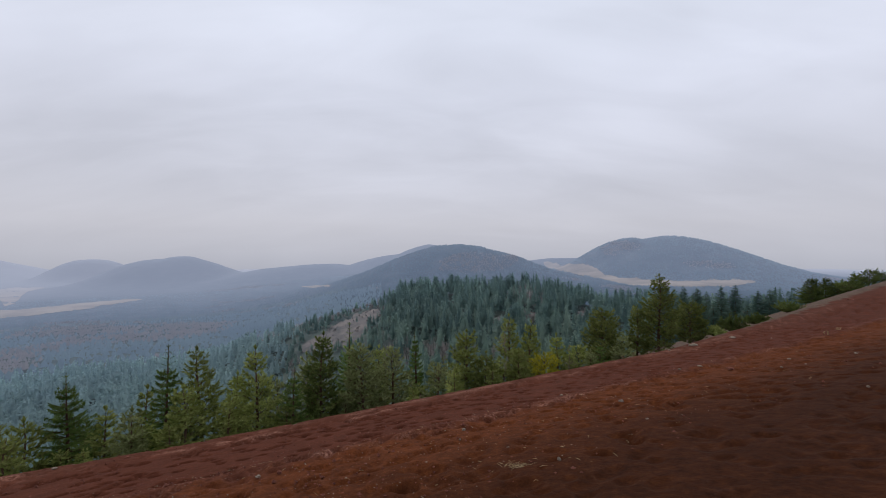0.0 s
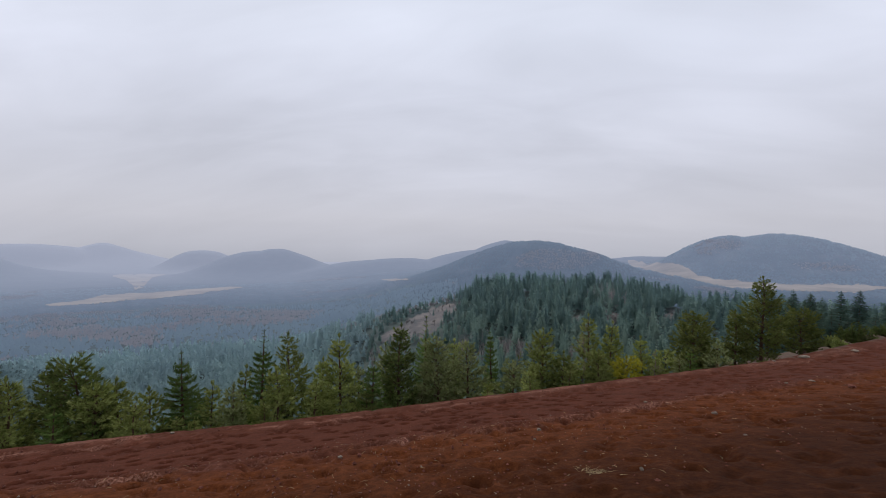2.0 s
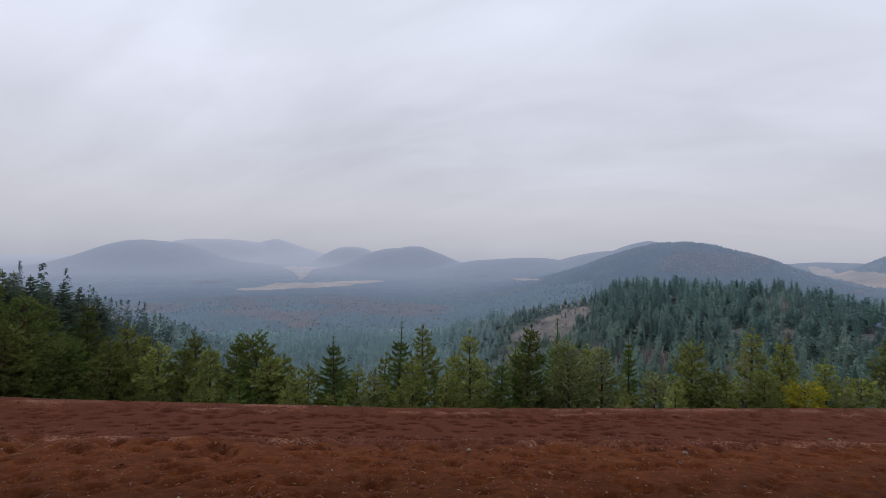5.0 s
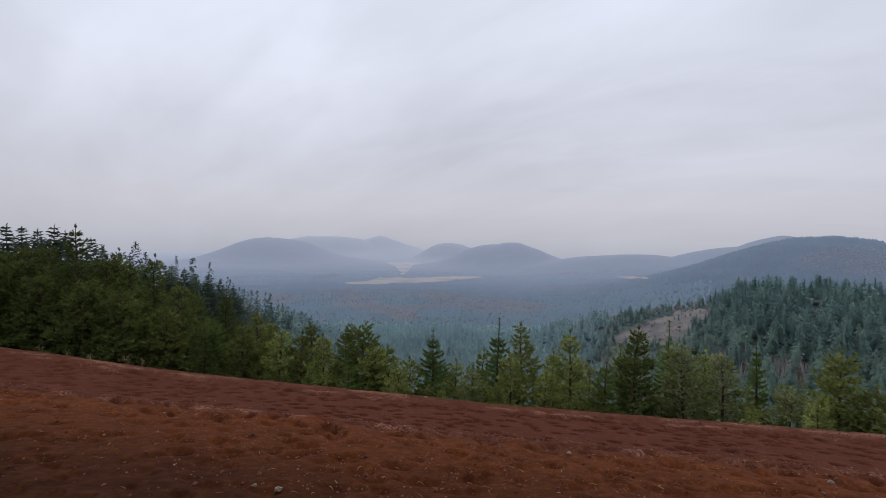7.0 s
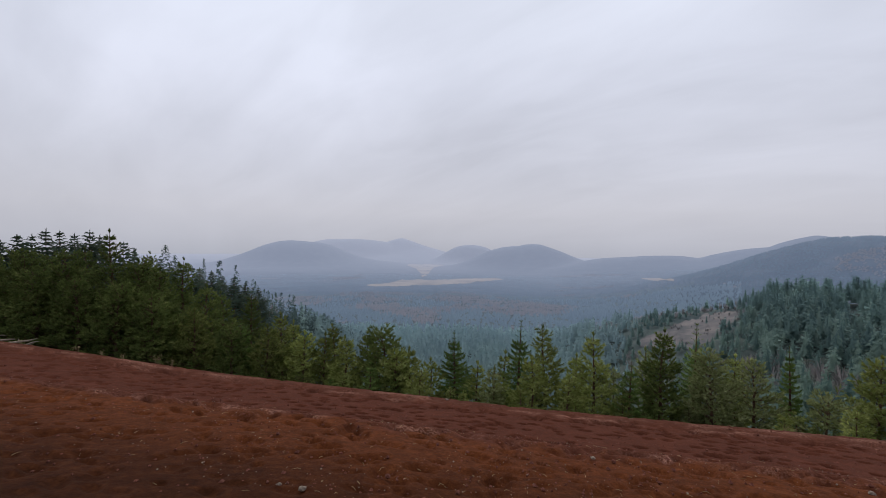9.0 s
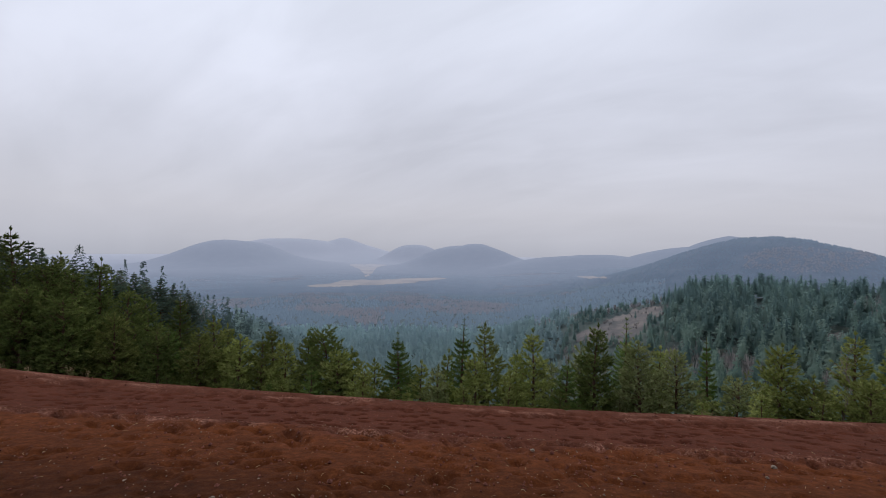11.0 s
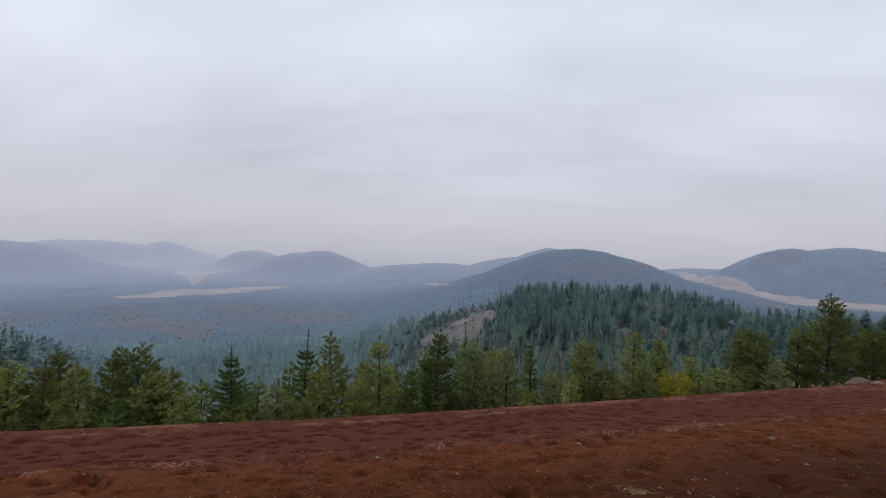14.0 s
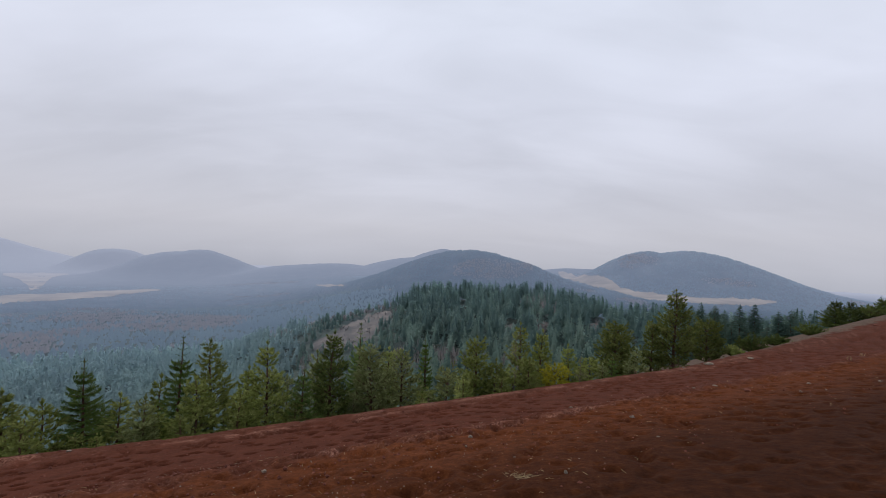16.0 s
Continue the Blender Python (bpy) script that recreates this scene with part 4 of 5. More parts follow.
def make_distant(seed, height, width, label, needles, name="conifer_tree"):
    """A tall conifer seen from afar: trunk, and whorls of limbs with small flat sprays that close to a pointed top."""
    rng = random.Random(seed)
    T, L, C = ([], []), ([], []), ([], [])
    tube(*T, [Vector((0, 0, height * k / 5)) for k in range(6)], [0.013 * height * (1.0 - k / 5) + 0.004 for k in range(6)], 6)
    slope, lop, turn = rng.uniform(0.36, 0.56), rng.uniform(0.1, 0.3), rng.uniform(0, 6.28)
    down = 0.25
    while down < min(0.9 * height, 17.0):
        full = min(width, 0.08 + slope * down) * rng.uniform(0.72, 1.12)
        z, n = height - down, rng.randint(7, 9) if down > 1.2 else rng.randint(5, 7)
        turn += rng.uniform(0.4, 1.0)
        for b in range(n):
            a = turn + 6.283 * (b + rng.uniform(-0.3, 0.3)) / n
            ln = full * rng.uniform(0.65, 1.12) * (1 + lop * math.sin(a + seed))
            out, side = Vector((math.cos(a), math.sin(a), 0)), Vector((-math.sin(a), math.cos(a), 0))
            lift = 0.55 - 0.10 * min(down, 7.0)
            tip = Vector((0, 0, z + lift * ln)) + out * ln
            if down < 8:
                tube(*L, [Vector((0, 0, z)), tip], [0.02 + 0.006 * ln, 0.006], 3)
            m = max(2, int(ln / (0.14 if down < 6 else 0.3)))
            for k in range(m):
                q = 0.2 + 0.8 * (k + rng.random()) / m
                p = Vector((0, 0, z)).lerp(tip, q)
                for sgn in (-1, 1):
                    d = (out * rng.uniform(0.5, 1.0) + side * sgn * rng.uniform(0.2, 1.0) + Vector((0, 0, rng.uniform(-0.75, 0.4)))).normalized()
                    w = side * rng.uniform(0.07, 0.14) * (1.0 if down < 6 else 1.7) + Vector((0, 0, rng.uniform(-0.05, 0.05)))
                    e = d * rng.uniform(0.25, 0.52) * min(1.25, 0.45 + 0.3 * down)
                    i = len(C[0])
                    C[0].extend((p - w, p + w, p + e))
                    C[1].append((i, i + 1, i + 2))
        down += rng.uniform(0.17, 0.30) + 0.016 * down
    for k in range(14):         # the leading shoot
        a, z = rng.uniform(0, 6.283), height - rng.uniform(0.0, 0.5)
        u = Vector((math.cos(a), math.sin(a), 0))
        i = len(C[0])
        C[0].extend((Vector((0, 0, z)) - u.cross(Vector((0, 0, 1))) * 0.03, Vector((0, 0, z)) + u.cross(Vector((0, 0, 1))) * 0.03, Vector((0, 0, z + 0.16)) + u * 0.09))
        C[1].append((i, i + 1, i + 2))
    return finish_tree(name, label, needles, T, L, C)


def make_bush(seed, height, width, label, needles, name="bush"):
    """A low bush: stems fanning out of one root, needled to the tips."""
    rng = random.Random(seed)
    T, L, C = ([], []), ([], []), ([], [])
    for k in range(64):
        a, out = rng.uniform(0, 6.283), math.sqrt(rng.random())
        high = height * (1.0 - 0.55 * out ** 2) * rng.uniform(0.6, 1.0)
        e = Vector((math.cos(a) * out * width, math.sin(a) * out * width, high))
        mid = Vector((e.x * 0.55, e.y * 0.55, 0.42 * high))
        tube(*(T if k < 4 else L), [Vector((0, 0, 0)), mid, e], [0.02, 0.012, 0.004], 3)
        for j in range(9):
            q = 0.25 + 0.75 * (j + rng.random()) / 9
            p = Vector((0, 0, 0)).lerp(mid, 2 * q) if q < 0.5 else mid.lerp(e, 2 * q - 1)
            d = (e.normalized() * 0.6 + Vector((rng.uniform(-1, 1), rng.uniform(-1, 1), rng.uniform(-0.1, 0.8)))).normalized()
            tuft(*C, p + d * rng.uniform(0.03, 0.16), d, 0.14, 9, rng, 0.8, 0.02)
    return finish_tree(name, label, needles, T, L, C, "bush")


def set_tree(make, az, r, top, **kw):
    """Stands a tree so that its tip shows at `top` degrees above the eye's level."""
    p = at(az, r)
    height = EYE + math.tan(radians(top)) * r - p.z + 0.1
    ob = make(height=height, **kw)
    ob.matrix_basis = pose(p.x, p.y, p.z - 0.1, 0, 0, (az * 37) % 360)
    return ob


def along(az, down):
    """Metres off, at that many degrees left, of the line so many metres down the slope."""
    return down / math.cos(radians(az - DOWN))


BEYOND = [
    (-26.6, 82, -3.6, 2.2), (-28.7, 88, -3.9, 2.0), (-30.0, 84, -4.1, 2.1), (-30.9, 92, -4.5, 2.0), (-32.3, 86, -3.8, 2.0), (-33.6, 84, -3.6, 2.3),
    (-35.6, 90, -4.1, 2.0), (-36.6, 92, -3.9, 2.1), (-37.7, 95, -4.7, 1.8), (-31.6, 78, -5.6, 1.9), (-34.7, 76, -5.7, 2.0), (-27.6, 76, -5.0, 2.2)]


BEHIND = [   # trees of the dark wood that stand behind its first row
    (88.6, 40, -0.7, 2.2), (87.4, 44, -0.9, 2.0), (86.3, 38, -0.3, 1.9), (85.3, 46, -0.3, 1.9), (84.3, 36, 0.25, 1.9), (83.3, 42, 0.1, 1.8), (82.2, 44, -0.2, 1.9), (81.0, 38, 0.25, 1.9),
    (80.2, 46, -0.3, 1.7), (78.2, 42, -0.9, 1.8), (77.3, 48, -1.8, 1.9), (75.0, 46, -2.6, 1.8), (74.1, 50, -3.2, 1.8), (71.9, 48, -3.7, 1.7), (71.2, 56, -3.8, 1.7), (70.0, 52, -4.2, 1.7),
    (68.9, 58, -4.7, 1.8), (67.6, 56, -4.9, 1.7), (66.4, 62, -5.6, 1.6), (65.0, 66, -6.2, 1.6), (69.4, 44, -6.0, 1.8), (72.8, 42, -4.9, 1.9)]


def build_trees():
    P, S = make_pine, make_spruce
    # seed, kind, degrees left, metres down the slope, tip, width, needles, label, more
    rows = [
        (1, P, 43.5, 16.2, -15.6, 0.75, PINE, "small yellow-green young pine behind the cinder edge", {"open_": 0.4}),
        (2, S, 40.4, 17.0, -11.9, 1.05, SPRUCE, "dark green spire-shaped young spruce", {}),
        (3, P, 37.5, 16.8, -16.0, 0.5, PINE, "small slender young pine at the edge", {"open_": 0.5}),
        (4, P, 35.2, 16.0, -16.6, 0.7, PALEPINE, "low grey-green young pine at the edge", {"open_": 0.3}),
        (5, P, 33.8, 18.0, -14.5, 0.55, PINE, "slender young pine with few limbs", {"open_": 0.6}),
        (6, S, 32.0, 17.2, -10.2, 0.95, SPRUCE, "fresh green young spruce with a long leader", {"spire": 0.2}),
        (7, P, 28.7, 17.6, -11.0, 1.05, PINE, "open young pine with bottle-brush shoots", {"open_": 0.75, "low": 0.2}),
        (8, P, 26.0, 16.2, -16.8, 0.8, PINE, "low bushy young pine at the edge", {}),
        (9, P, 22.9, 17.2, -11.5, 1.0, PINE, "full young pine with upswept limbs", {"open_": 0.2}),
        (10, S, 18.7, 16.5, -14.0, 0.8, SPRUCE, "dark green low young spruce", {}),
        (11, P, 20.6, 18.0, -15.5, 0.7, PALEPINE, "low grey-green pine between taller ones", {"open_": 0.4}),
        (12, P, 15.4, 17.4, -10.3, 1.05, DARKPINE, "dense dark young pine in a row", {"open_": 0.1}),
        (13, S, 12.1, 18.2, -9.0, 0.95, SPRUCE, "tall young spruce with a bare leading shoot", {"spire": 0.22}),
        (14, P, 10.3, 16.8, -12.0, 1.05, PALEPINE, "broad bushy grey-green young pine", {"blunt": 0.55}),
        (15, P, 6.4, 17.0, -12.4, 0.95, PALEPINE, "pale bushy pine with thin twigs", {"blunt": 0.6, "open_": 0.4}),
        (16, S, 3.6, 17.4, -10.4, 0.62, SPRUCE, "narrow dark green young spruce", {"spire": 0.08}),
        (17, P, 0.6, 16.4, -14.6, 0.9, PALEPINE, "low pale pine with bare twigs", {"open_": 0.5, "blunt": 0.5}),
        (18, P, -3.0, 17.4, -10.4, 1.0, PINE, "young pine with a broad top", {"blunt": 0.55}),
        (19, P, -5.6, 16.6, -13.0, 0.8, PINE, "young pine beside taller ones", {}),
        (20, P, -8.5, 17.6, -8.3, 0.95, PINE, "tall young pine with thinning grey tip", {"open_": 0.5}),
        (21, P, -11.2, 18.0, -9.0, 1.0, PINE, "full young pine, olive green", {}),
        (22, P, -13.0, 16.3, -12.9, 0.92, GOLD, "golden yellow young pine behind the cinder edge", {"blunt": 0.5}),
        (23, P, -14.6, 17.6, -10.4, 0.8, PINE, "young olive pine beside a golden one", {}),
        (24, P, -19.8, 17.6, -7.2, 1.5, OLDPINE, "broad dense dark pine in a row", {"blunt": 0.6}),
        (25, P, -22.2, 15.9, -10.2, 0.7, PALEPINE, "small grey-green pine at the edge", {"blunt": 0.5}),
        (26, P, -26.1, 16.6, -2.85, 2.0, OLDPINE, "largest old-looking pine with layered limbs", {"blunt": 0.8, "open_": 0.6}),
        (27, P, -29.3, 16.4, -6.0, 1.45, OLDPINE, "broad pine leaning against a larger one", {"blunt": 0.55}),
        (28, P, -23.8, 16.9, -6.6, 1.0, OLDPINE, "pine in the shade of a larger one", {}),
        (30, P, 46.2, 17.0, -14.3, 0.8, PINE, "young pine in a dense row", {}),
        (31, P, 49.3, 17.0, -11.9, 1.2, DARKPINE, "dark round-topped pine in a row", {"blunt": 0.45, "low": 0.1}),
        (32, P, 51.8, 17.8, -12.2, 0.9, OLDPINE, "olive slender pine in a row", {}),
        (33, P, 54.5, 16.8, -12.8, 1.0, PINE, "olive young pine in a dense row", {}),
        (34, P, 57.2, 17.4, -12.3, 1.05, OLDPINE, "olive young pine in a dense row", {}),
        (35, P, 59.7, 17.0, -12.0, 1.1, PINE, "olive young pine with low limbs", {}),
        (36, P, 62.1, 17.8, -9.6, 1.2, OLDPINE, "dense olive pine in a row", {}),
        (37, S, 66.8, 16.8, -9.8, 1.1, SPRUCE, "green young spruce before dark pines", {}),
        (38, S, 65.6, 22.0, -6.2, 1.6, DARKPINE, "tall dark spruce with a slim tip", {"spire": 0.1}),
        (39, P, 64.0, 16.6, -11.0, 1.1, OLDPINE, "olive pine with low limbs", {}),
        (40, P, 70.4, 17.2, -6.0, 1.5, DARKPINE, "tall dark pine at the edge of the wood", {}),
        (41, P, 72.8, 18.5, -2.8, 1.5, DARKPINE, "tall dark pine at the edge of the wood", {}),
        (42, P, 74.8, 16.6, -4.0, 1.8, DARKPINE, "tall dark pine with an open top", {"open_": 0.2}),
        (43, P, 77.0, 17.0, -3.0, 1.9, DARKPINE, "tall broad dark green pine", {"blunt": 0.6}),
        (44, P, 79.0, 17.0, 0.2, 1.7, DARKPINE, "tallest dark pine with upswept tip", {"open_": 0.5, "blunt": 1.0}),
        (45, P, 83.0, 16.4, -1.9, 2.0, DARKPINE, "tall broad dark pine at the wood's edge", {"blunt": 0.6}),
        (46, P, 85.6, 17.0, -1.8, 2.0, DARKPINE, "tall dark pine at the edge of the wood", {"blunt": 0.6}),
        (47, P, 88.2, 17.0, -1.7, 2.0, DARKPINE, "tall dark pine at the edge of the wood", {}),
        (48, P, 67.8, 16.2, -10.2, 1.1, DARKPINE, "dark pine with low limbs", {}),
        (49, P, 71.6, 15.9, -8.6, 1.2, OLDPINE, "olive pine before the dark wood", {}),
    ]
    rows += [
        (60, S, -40.0, 17.5, -2.45, 1.5, DARKPINE, "broad dark spruce on the far end of the edge", {"gap": 0.13}),
        (61, S, -41.0, 18.5, -2.4, 1.2, DARKPINE, "dark spruce on the far end of the edge", {"gap": 0.13}),
        (62, P, -41.9, 18.0, -3.2, 1.2, DARKPINE, "dark pine on the far end of the edge", {"blunt": 0.6}),
        (63, S, -43.2, 17.0, -2.0, 1.3, DARKPINE, "dark spruce on the far end of the edge", {"gap": 0.13}),
        (64, P, -44.1, 17.0, -1.9, 1.3, DARKPINE, "dark pine on the far end of the edge", {"blunt": 0.6}),
        (65, P, -45.0, 16.5, -2.1, 1.3, DARKPINE, "dark pine on the far end of the edge", {"blunt": 0.6}),
        (59, S, -46.3, 16.5, -1.8, 1.3, DARKPINE, "dark spruce on the far end of the edge", {"gap": 0.13}),
        (58, P, -42.7, 16.5, -3.0, 1.2, DARKPINE, "small dark pine on the far end of the edge", {"blunt": 0.5}),
        (66, make_bush, -38.2, 15.2, -4.9, 1.1, DARKPINE, "low bushy pine on dry heath", {}),
        (67, make_bush, -35.6, 14.6, -6.5, 0.85, DARKPINE, "low spreading bush on dry heath", {}),
        (68, make_bush, -33.4, 14.8, -6.6, 0.95, DARKPINE, "low spreading bush on dry heath", {}),
        (69, make_bush, -31.8, 15.2, -8.2, 0.7, PINE, "low spreading bush on dry heath", {}),
        (70, P, -17.0, 16.2, -12.0, 0.8, PINE, "low bushy pine at the edge", {"blunt": 0.5}),
        (71, P, -9.8, 16.0, -12.6, 0.7, PINE, "low yellow-green pine at the edge", {"blunt": 0.5}),
        (72, P, 8.4, 19.5, -12.2, 0.8, PINE, "olive pine behind paler ones", {}),
        (73, P, 17.2, 19.0, -12.6, 0.9, PALEPINE, "thin grey pine behind others", {"open_": 0.7}),
        (74, P, 24.8, 19.5, -14.2, 0.8, PINE, "olive pine behind others", {}),
        (75, P, 30.3, 16.2, -15.0, 0.8, PINE, "low bushy yellow-green pine", {"blunt": 0.6}),
        (76, P, 38.8, 18.5, -17.2, 0.7, DARKPINE, "low dark pine behind others", {"blunt": 0.5}),
        (77, P, 48.0, 16.2, -14.6, 0.9, PINE, "olive pine before a dark one", {"blunt": 0.6}),
        (78, P, 55.8, 19.5, -11.2, 1.0, OLDPINE, "olive pine behind others", {}),
        (79, P, 60.8, 19.5, -10.6, 1.1, OLDPINE, "olive pine behind others", {}),
        (80, P, 68.8, 20.0, -6.8, 1.3, DARKPINE, "dark pine behind a spruce", {}),
        (81, P, 75.9, 20.0, -2.1, 1.6, DARKPINE, "dark pine inside the wood", {}),
        (82, P, 81.0, 20.0, -1.6, 1.6, DARKPINE, "dark pine inside the wood", {}),
        (83, P, 81.9, 15.6, -4.6, 1.5, DARKPINE, "dark pine with limbs to the ground", {"blunt": 0.6, "low": 0.02}),
        (84, P, 78.8, 15.6, -5.2, 1.5, DARKPINE, "dark pine with limbs to the ground", {"blunt": 0.6, "low": 0.02}),
        (85, P, 75.8, 15.4, -6.4, 1.4, DARKPINE, "dark pine with limbs to the ground", {"blunt": 0.6, "low": 0.02}),
        (86, P, 85.0, 15.6, -3.8, 1.6, DARKPINE, "dark pine with limbs to the ground", {"blunt": 0.6, "low": 0.02}),
        (87, P, 90.6, 16.6, -1.5, 2.0, DARKPINE, "tall dark pine at the edge of the wood", {}),
    ]
    # a loose row farther off, beyond the heath: degrees left, metres off, tip, width
    for k, (az, r, top, width) in enumerate(BEYOND):
        dark = "dark spruce in a loose row beyond the heath" if k % 3 else "dark bushy pine in a loose row beyond the heath"
        set_tree(make_distant, az, r, top, seed=300 + k, width=1.3 * width, needles=SPURWOOD, label=dark)
    for k, (az, r, top, width) in enumerate(BEHIND):
        set_tree(make_distant, az, r, top, seed=400 + k, width=1.35 * width, needles=SLOPEWOOD, label="dark conifer behind the first row of the wood")
    for seed, make, az, down, top, width, needles, label, more in rows:
        if -20 < az < 47.5 and needles is not GOLD:
            width *= 1.08
        if make is P and width >= 1.4:
            more = {"low": 0.02, **more}
        set_tree(make, az, along(az, down), top, seed=seed, width=width, needles=needles, label=label, **more)


build_trees()

# low growth between the trunks, so that the foot of the row is closed
def build_undergrowth():
    rng = random.Random(77)
    shrubs = []
    for k, mat in enumerate((PINE, PALEPINE, SPRUCE, DARKPINE)):
        make = make_spruce if mat is SPRUCE else make_pine
        more = {} if mat is SPRUCE else {"blunt": 0.6, "low": 0.03}
        shrubs.append(make(seed=200 + k, height=1.5, width=0.62, label="low young conifer in the undergrowth", needles=mat, name="young_conifer", **more))
    used = set()
    for k in range(62):
        az = -20 + 108 * (k + rng.uniform(-0.4, 0.4)) / 62
        i = rng.choice((2, 3, 3)) if az > 50 else rng.randrange(4)
        r = along(az, rng.uniform(14.9, 17.5))
        p = at(az, r)
        m = pose(p.x, p.y, p.z - 0.08, 0, 0, rng.uniform(0, 360)) @ Matrix.Scale(rng.uniform(0.35, 1.0), 4)
        if i in used:
            copy_thing(shrubs[i], m)
        else:
            used.add(i)
            shrubs[i].matrix_basis = m


build_undergrowth()


# ---- on the cinder: stones, lumps, straw, dead weeds ----
def ground_at(az, el):
    """Where the view that leaves the eye at those angles first meets the slope."""
    r = np.linspace(3.0, 60.0, 4000)
    z = land(np.full_like(r, az), r)
    hit = np.nonzero(EYE + np.tan(np.radians(el)) * r <= z)[0]
    k = hit[0] if len(hit) else -1
    return Vector((-math.sin(radians(az)) * r[k], math.cos(radians(az)) * r[k], z[k]))


def rock(seed, sx, sy, sz):
    rng = random.Random(seed)
    bm = bmesh.new()
    bmesh.ops.create_icosphere(bm, subdivisions=2, radius=1.0)
    for v in bm.verts:
        n = noise.noise(v.co * 1.3 + Vector((seed, 0, 0))) * 0.35 + noise.noise(v.co * 3.1 + Vector((0, seed, 0))) * 0.18
        v.co *= 1 + n
        if v.co.z < -0.35:
            v.co.z = -0.35
        v.co = Vector((v.co.x * sx, v.co.y * sy, v.co.z * sz))
    me = bpy.data.meshes.new("stone")
    bm.to_mesh(me)
    bm.free()
    return me


def build_stones():
    rng = random.Random(9)
    # degrees left, degrees below the eye, half length in metres, pale?
    spots = [(22.7, 25.2, 0.07, 1), (20.3, 25.2, 0.07, 0), (38.4, 26.1, 0.05, 0), (46.0, 25.4, 0.04, 0), (-22.0, 17.5, 0.10, 1),
             (-15.0, 17.5, 0.07, 1), (-2.7, 22.0, 0.08, 1), (-2.2, 23.1, 0.035, 1), (-5.4, 16.7, 0.06, 1), (-8.4, 23.8, 0.04, 1), (-14.7, 24.5, 0.05, 1),
             (-24.8, 19.1, 0.05, 1), (-30.2, 12.7, 0.13, 1), (-28.2, 13.3, 0.09, 1), (-27.2, 11.3, 0.13, 1), (-29.6, 10.5, 0.40, 1), (-33.3, 9.3, 0.28, 1),
             (-33.1, 12.6, 0.16, 0), (-37.5, 11.8, 0.05, 1), (-36.7, 9.0, 0.06, 1), (-38.1, 10.9, 0.08, 1), (-39.4, 11.2, 0.04, 1), (-43.1, 9.6, 0.06, 1),
             (-42.8, 4.6, 0.35, 0), (-43.9, 12.5, 0.05, 1), (59.4, 29.1, 0.08, 1), (62.2, 28.4, 0.05, 1), (41.3, 20.3, 0.10, 1), (54.8, 26.0, 0.04, 0), (-32.8, 7.6, 0.22, 1)]
    for k, (az, el, size, pale) in enumerate(spots):
        p = ground_at(az, -el)
        me = rock(k + 3, 0.6 * size * rng.uniform(0.8, 1.2), 0.6 * size * rng.uniform(0.5, 0.8), (0.02 + 0.12 * size) * rng.uniform(0.8, 1.2))
        me.materials.append(STONE if pale else REDSTONE)
        ob = new("stone", me)
        ob.matrix_basis = pose(p.x, p.y, p.z + 0.01, 0, 0, az + rng.uniform(-30, 30))
        tagged(ob, "pale flat stone lying on red cinder" if pale else "rough red-brown cinder stone half sunk", "stone", "stones on the cinder")


def scatter_pieces(name, label, mat, count, seed, shape, lo, hi):
    """Many tiny pieces on the slope, joined."""
    rng = np.random.default_rng(seed)
    V, F, n = [], [], 0
    while n < count:
        az, down = rng.uniform(-48, 92), rng.uniform(lo, hi)
        if abs(az - DOWN) > 76:
            continue
        r = down / math.cos(radians(az - DOWN))
        if r > 30:
            continue
        p = np.array([-math.sin(radians(az)) * r, math.cos(radians(az)) * r, 0.0])
        v, f = shape(rng)
        V.append((v, p, az, r))
        F.append(f)
        n += 1
    azs, rs = np.array([q[2] for q in V]), np.array([q[3] for q in V])
    z = land(azs, rs)
    verts, faces, off = [], [], 0
    for (v, p, _, _), zz, f in zip(V, z, F):
        verts.append(v + p + np.array([0, 0, zz]))
        faces.append(f + off)
        off += len(v)
    ob = new(name, mesh_from(name, np.concatenate(verts), np.concatenate(faces), [mat], smooth=False))
    return tagged(ob, label, "debris", kind="stuff")


def lump(rng):
    s = rng.uniform(0.008, 0.026) * (1 + 0.8 * (rng.random() < 0.1))
    v = np.array([(1, 0, 0), (-1, 0, 0), (0, 1, 0), (0, -1, 0), (0, 0, 1), (0, 0, -1)], float) * s * rng.uniform(0.6, 1.2, (6, 1))
    v[:, 2] = v[:, 2] * 0.8 + 0.3 * s
    f = np.array([(0, 2, 4), (2, 1, 4), (1, 3, 4), (3, 0, 4), (2, 0, 5), (1, 2, 5), (3, 1, 5), (0, 3, 5)])
    return v, f


def chip(rng):
    v, f = lump(rng)
    return v * 0.42 + np.array([0, 0, 0.012]), f


def straw(rng):
    """A dry, slightly bent blade with three sides."""
    a, ln, up = rng.uniform(0, 6.28), rng.uniform(0.025, 0.09), rng.uniform(-0.05, 0.3)
    d = np.array([math.cos(a), math.sin(a), up])
    side = np.array([-math.sin(a), math.cos(a), 0]) * 0.0022
    top = np.array([0, 0, 0.005])
    mid = d * ln * 0.5 + np.array([0, 0, 0.02])
    end = d * ln + np.array([rng.normal(0, 0.02), rng.normal(0, 0.02), 0.012])
    base = np.array([0, 0, 0.012])
    v = np.array([base - side, base + side, base + top, mid - side, mid + side, mid + top, end])
    f = np.array([(0, 1, 4), (0, 4, 3), (1, 2, 5), (1, 5, 4), (2, 0, 3), (2, 3, 5), (3, 4, 6), (4, 5, 6), (5, 3, 6)])
    return v, f


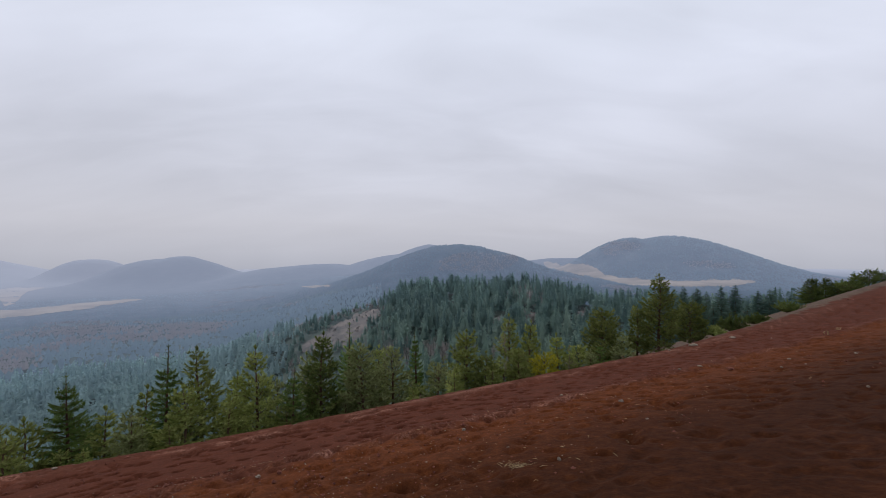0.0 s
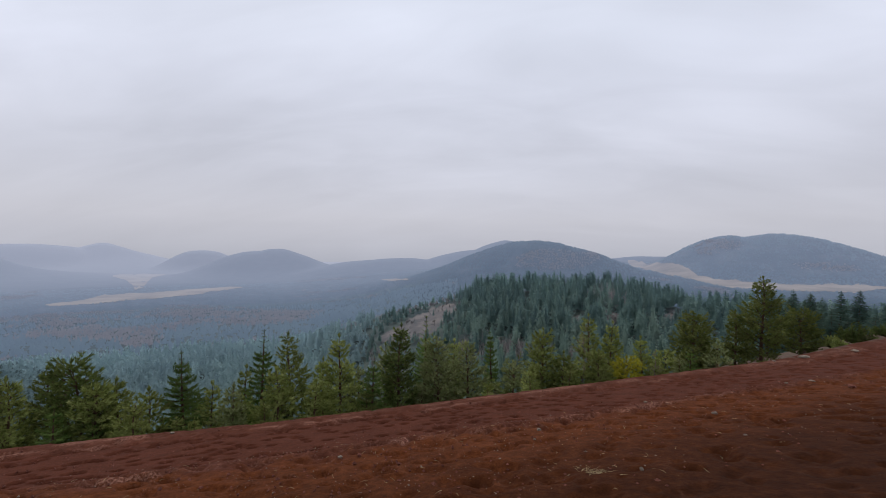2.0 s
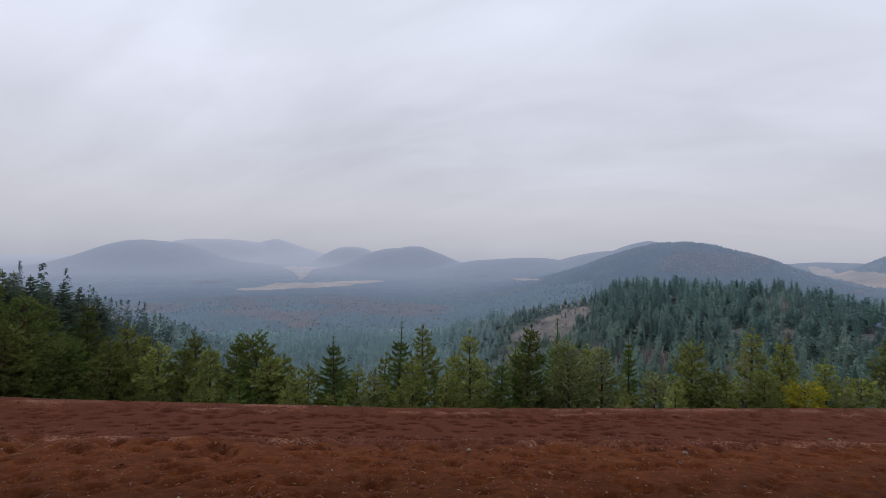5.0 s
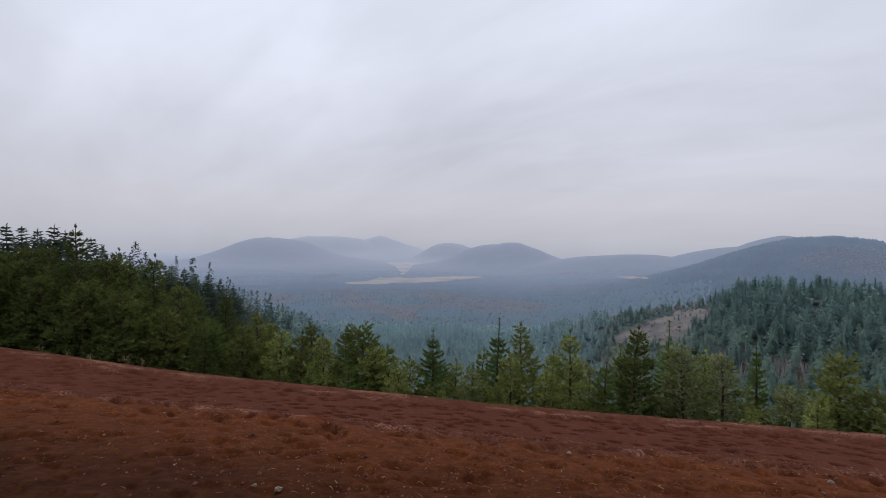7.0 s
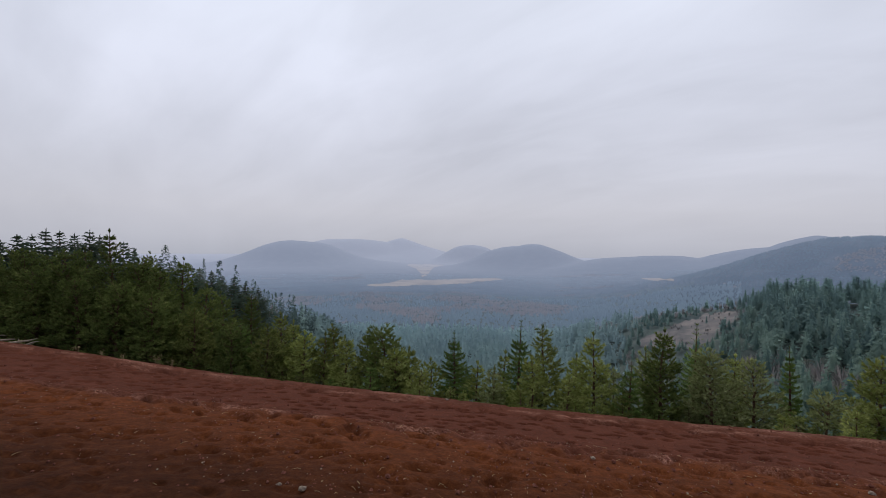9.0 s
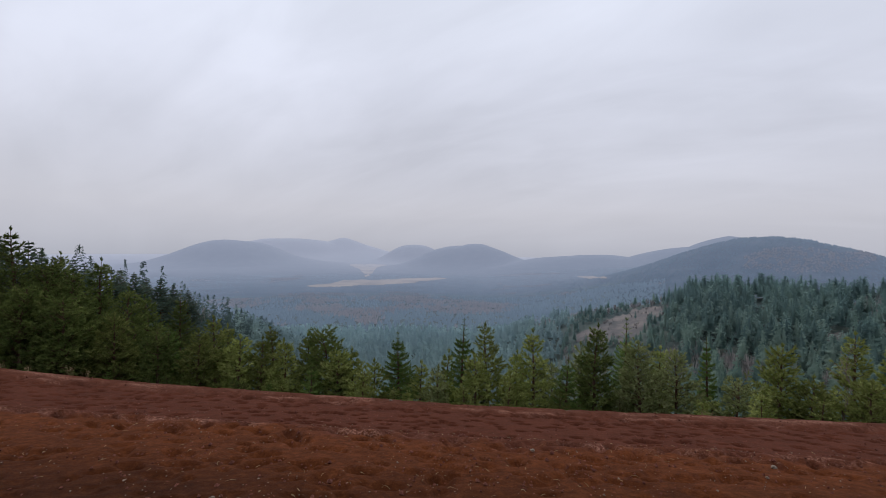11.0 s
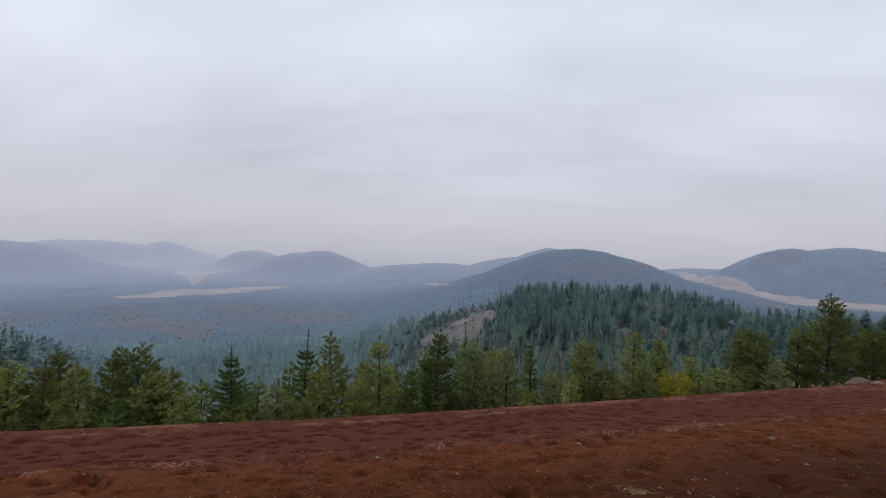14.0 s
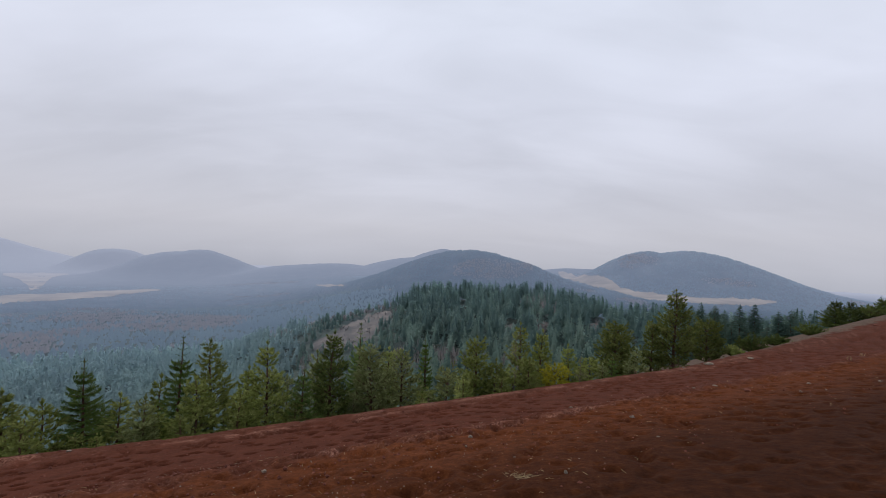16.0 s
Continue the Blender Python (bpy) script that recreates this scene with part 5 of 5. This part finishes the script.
def build_weeds():
    """Dry stalks that stand along the outer edge."""
    for k, (az, down, h) in enumerate(((82.0, 13.2, 0.55), (80.0, 13.3, 0.45), (78.2, 13.2, 0.4), (75.2, 13.4, 0.6), (73.9, 13.3, 0.5), (3.6, 13.3, 0.3), (2.9, 13.2, 0.25), (-22.3, 13.3, 0.4), (-23.4, 13.3, 0.45), (86.0, 13.2, 0.4), (-41.0, 7.9, 0.3), (-42.0, 8.0, 0.25))):
        rng = random.Random(300 + k)
        V, F = [], []
        for s in range(9):
            a, ln = rng.uniform(0, 6.28), 0.6 * h * rng.uniform(0.4, 1.0)
            lean = Vector((math.cos(a), math.sin(a), 0)) * rng.uniform(0.1, 0.6)
            b = Vector((rng.gauss(0, 0.05), rng.gauss(0, 0.05), -0.03))
            pts = [b, b + (Vector((0, 0, 1)) + lean * 0.5) * ln * 0.55, b + (Vector((0, 0, 1)) + lean) * ln]
            tube(V, F, pts, [0.004, 0.003, 0.002], 4)
            for q in range(3):
                c = pts[1].lerp(pts[2], rng.random())
                e = c + Vector((rng.gauss(0, 1), rng.gauss(0, 1), rng.uniform(0.2, 1))).normalized() * ln * 0.25
                tube(V, F, [c, e], [0.004, 0.002], 3)
        p = at(az, along(az, down))
        ob = new("dead_weed", mesh_from("dead_weed", [tuple(v) for v in V], F, [STRAW]))
        ob.matrix_basis = pose(p.x, p.y, p.z + 0.01)
        tagged(ob, "dry bleached weed stalks standing in the cinder", "plant", "dead weeds along the edge")


def bare_sapling(seed, az, down, top, label):
    """A leafless young tree: stem, rising limbs and fine twigs."""
    rng = random.Random(seed)
    r = along(az, down)
    p = at(az, r)
    height = EYE + math.tan(radians(top)) * r - p.z
    root = new("bare_sapling")
    tagged(root, label, "sapling", "leafless saplings along the edge")
    V, F, B, G = [], [], [], []
    stem = [Vector((0.03 * height * math.sin(2 * k + seed), 0.03 * height * math.cos(1.7 * k), height * k / 6)) for k in range(7)]
    tube(V, F, stem, [0.02 * (1 - k / 6.5) + 0.004 for k in range(7)], 6)
    for k in range(26):
        t = rng.uniform(0.2, 0.97)
        base = stem[int(t * 6)].lerp(stem[min(6, int(t * 6) + 1)], t * 6 - int(t * 6))
        a, ln = rng.uniform(0, 6.28), 0.30 * height * (1.1 - t) * rng.uniform(0.6, 1.2)
        way = Vector((math.cos(a), math.sin(a), rng.uniform(0.5, 1.4))).normalized()
        end = base + way * ln
        tube(B, G, [base, base.lerp(end, 0.5) + Vector((0, 0, 0.04 * ln)), end], [0.009, 0.007, 0.004], 3)
        for m in range(4):
            q = base.lerp(end, rng.uniform(0.3, 1.0))
            tube(B, G, [q, q + (way + Vector((rng.gauss(0, 0.6), rng.gauss(0, 0.6), rng.gauss(0.2, 0.4)))).normalized() * ln * 0.35], [0.005, 0.003], 3)
    part("trunk", mesh_from("trunk", [tuple(v) for v in V], F, [DEADWOOD]), root)
    part("twigs", mesh_from("twigs", [tuple(v) for v in B], G, [DEADWOOD]), root)
    root.matrix_basis = pose(p.x, p.y, p.z - 0.05)


def build_deadwood():
    """Bleached logs dumped on the edge beside the dark wood, and the leafless saplings."""
    for k, (az, down, size, turn) in enumerate(((86.6, 13.3, 1.5, 12), (87.6, 13.6, 1.2, -30), (85.8, 13.7, 1.1, 40), (88.6, 13.4, 1.4, 5), (86.2, 14.0, 0.9, -8))):
        rng = random.Random(500 + k)
        p = at(az, along(az, down))
        V, F = [], []
        pts = [Vector((size * (q / 5 - 0.5), 0.04 * rng.gauss(0, 1), 0.03 + 0.03 * rng.gauss(0, 1) + 0.04 * (k % 2))) for q in range(6)]
        tube(V, F, pts, [0.01, 0.04, 0.05, 0.045, 0.035, 0.01], 8)
        for m in range(3):
            q = pts[1 + m]
            tube(V, F, [q, q + Vector((rng.gauss(0, 0.1), rng.gauss(0, 0.2), rng.uniform(0.02, 0.12)))], [0.02, 0.008], 5)
        log = new("log", mesh_from("log", [tuple(v) for v in V], F, [DEADWOOD]))
        log.matrix_basis = pose(p.x, p.y, p.z + 0.02, 0, 0, az + turn)
        tagged(log, "bleached dead log lying on the cinder edge", "log", "bleached logs on the edge")
    for seed, az, down, top in ((1, -16.0, 16.2, -11.4), (2, -8.1, 17.2, -8.9), (3, 14.2, 19.0, -13.2), (4, -24.0, 15.2, -12.0)):
        bare_sapling(seed, az, down, top, "thin pale leafless sapling among young pines")


build_stones()
build_deadwood()
build_weeds()
scatter_pieces("cinder_lumps", "small loose lumps of red cinder", REDSTONE, 2500, 21, lump, 3.5, 13.2)
scatter_pieces("pale_chips", "tiny pale chips strewn on the cinder", STONE, 1300, 22, chip, 4.0, 9.5)
scatter_pieces("straw_litter", "short dry straws strewn on the cinder", STRAW, 260, 23, straw, 3.6, 9.0)


def build_grass_tuft():
    """A flattened tuft of dead grass."""
    rng = np.random.default_rng(5)
    V, F, off = [], [], 0
    for k in range(90):
        v, f = straw(rng)
        V.append(v * np.array([1.3, 1.3, 0.5]) + np.array([rng.normal(0, 0.11), rng.normal(0, 0.05), 0.0]))
        F.append(f + off)
        off += len(v)
    p = ground_at(-10.4, -25.6)
    ob = new("grass_tuft", mesh_from("grass_tuft", np.concatenate(V), np.concatenate(F), [STRAW], smooth=False))
    ob.matrix_basis = pose(p.x, p.y, p.z, 0, 0, -10.4)
    tagged(ob, "flattened tuft of dead yellow grass on cinder", "plant")


build_grass_tuft()
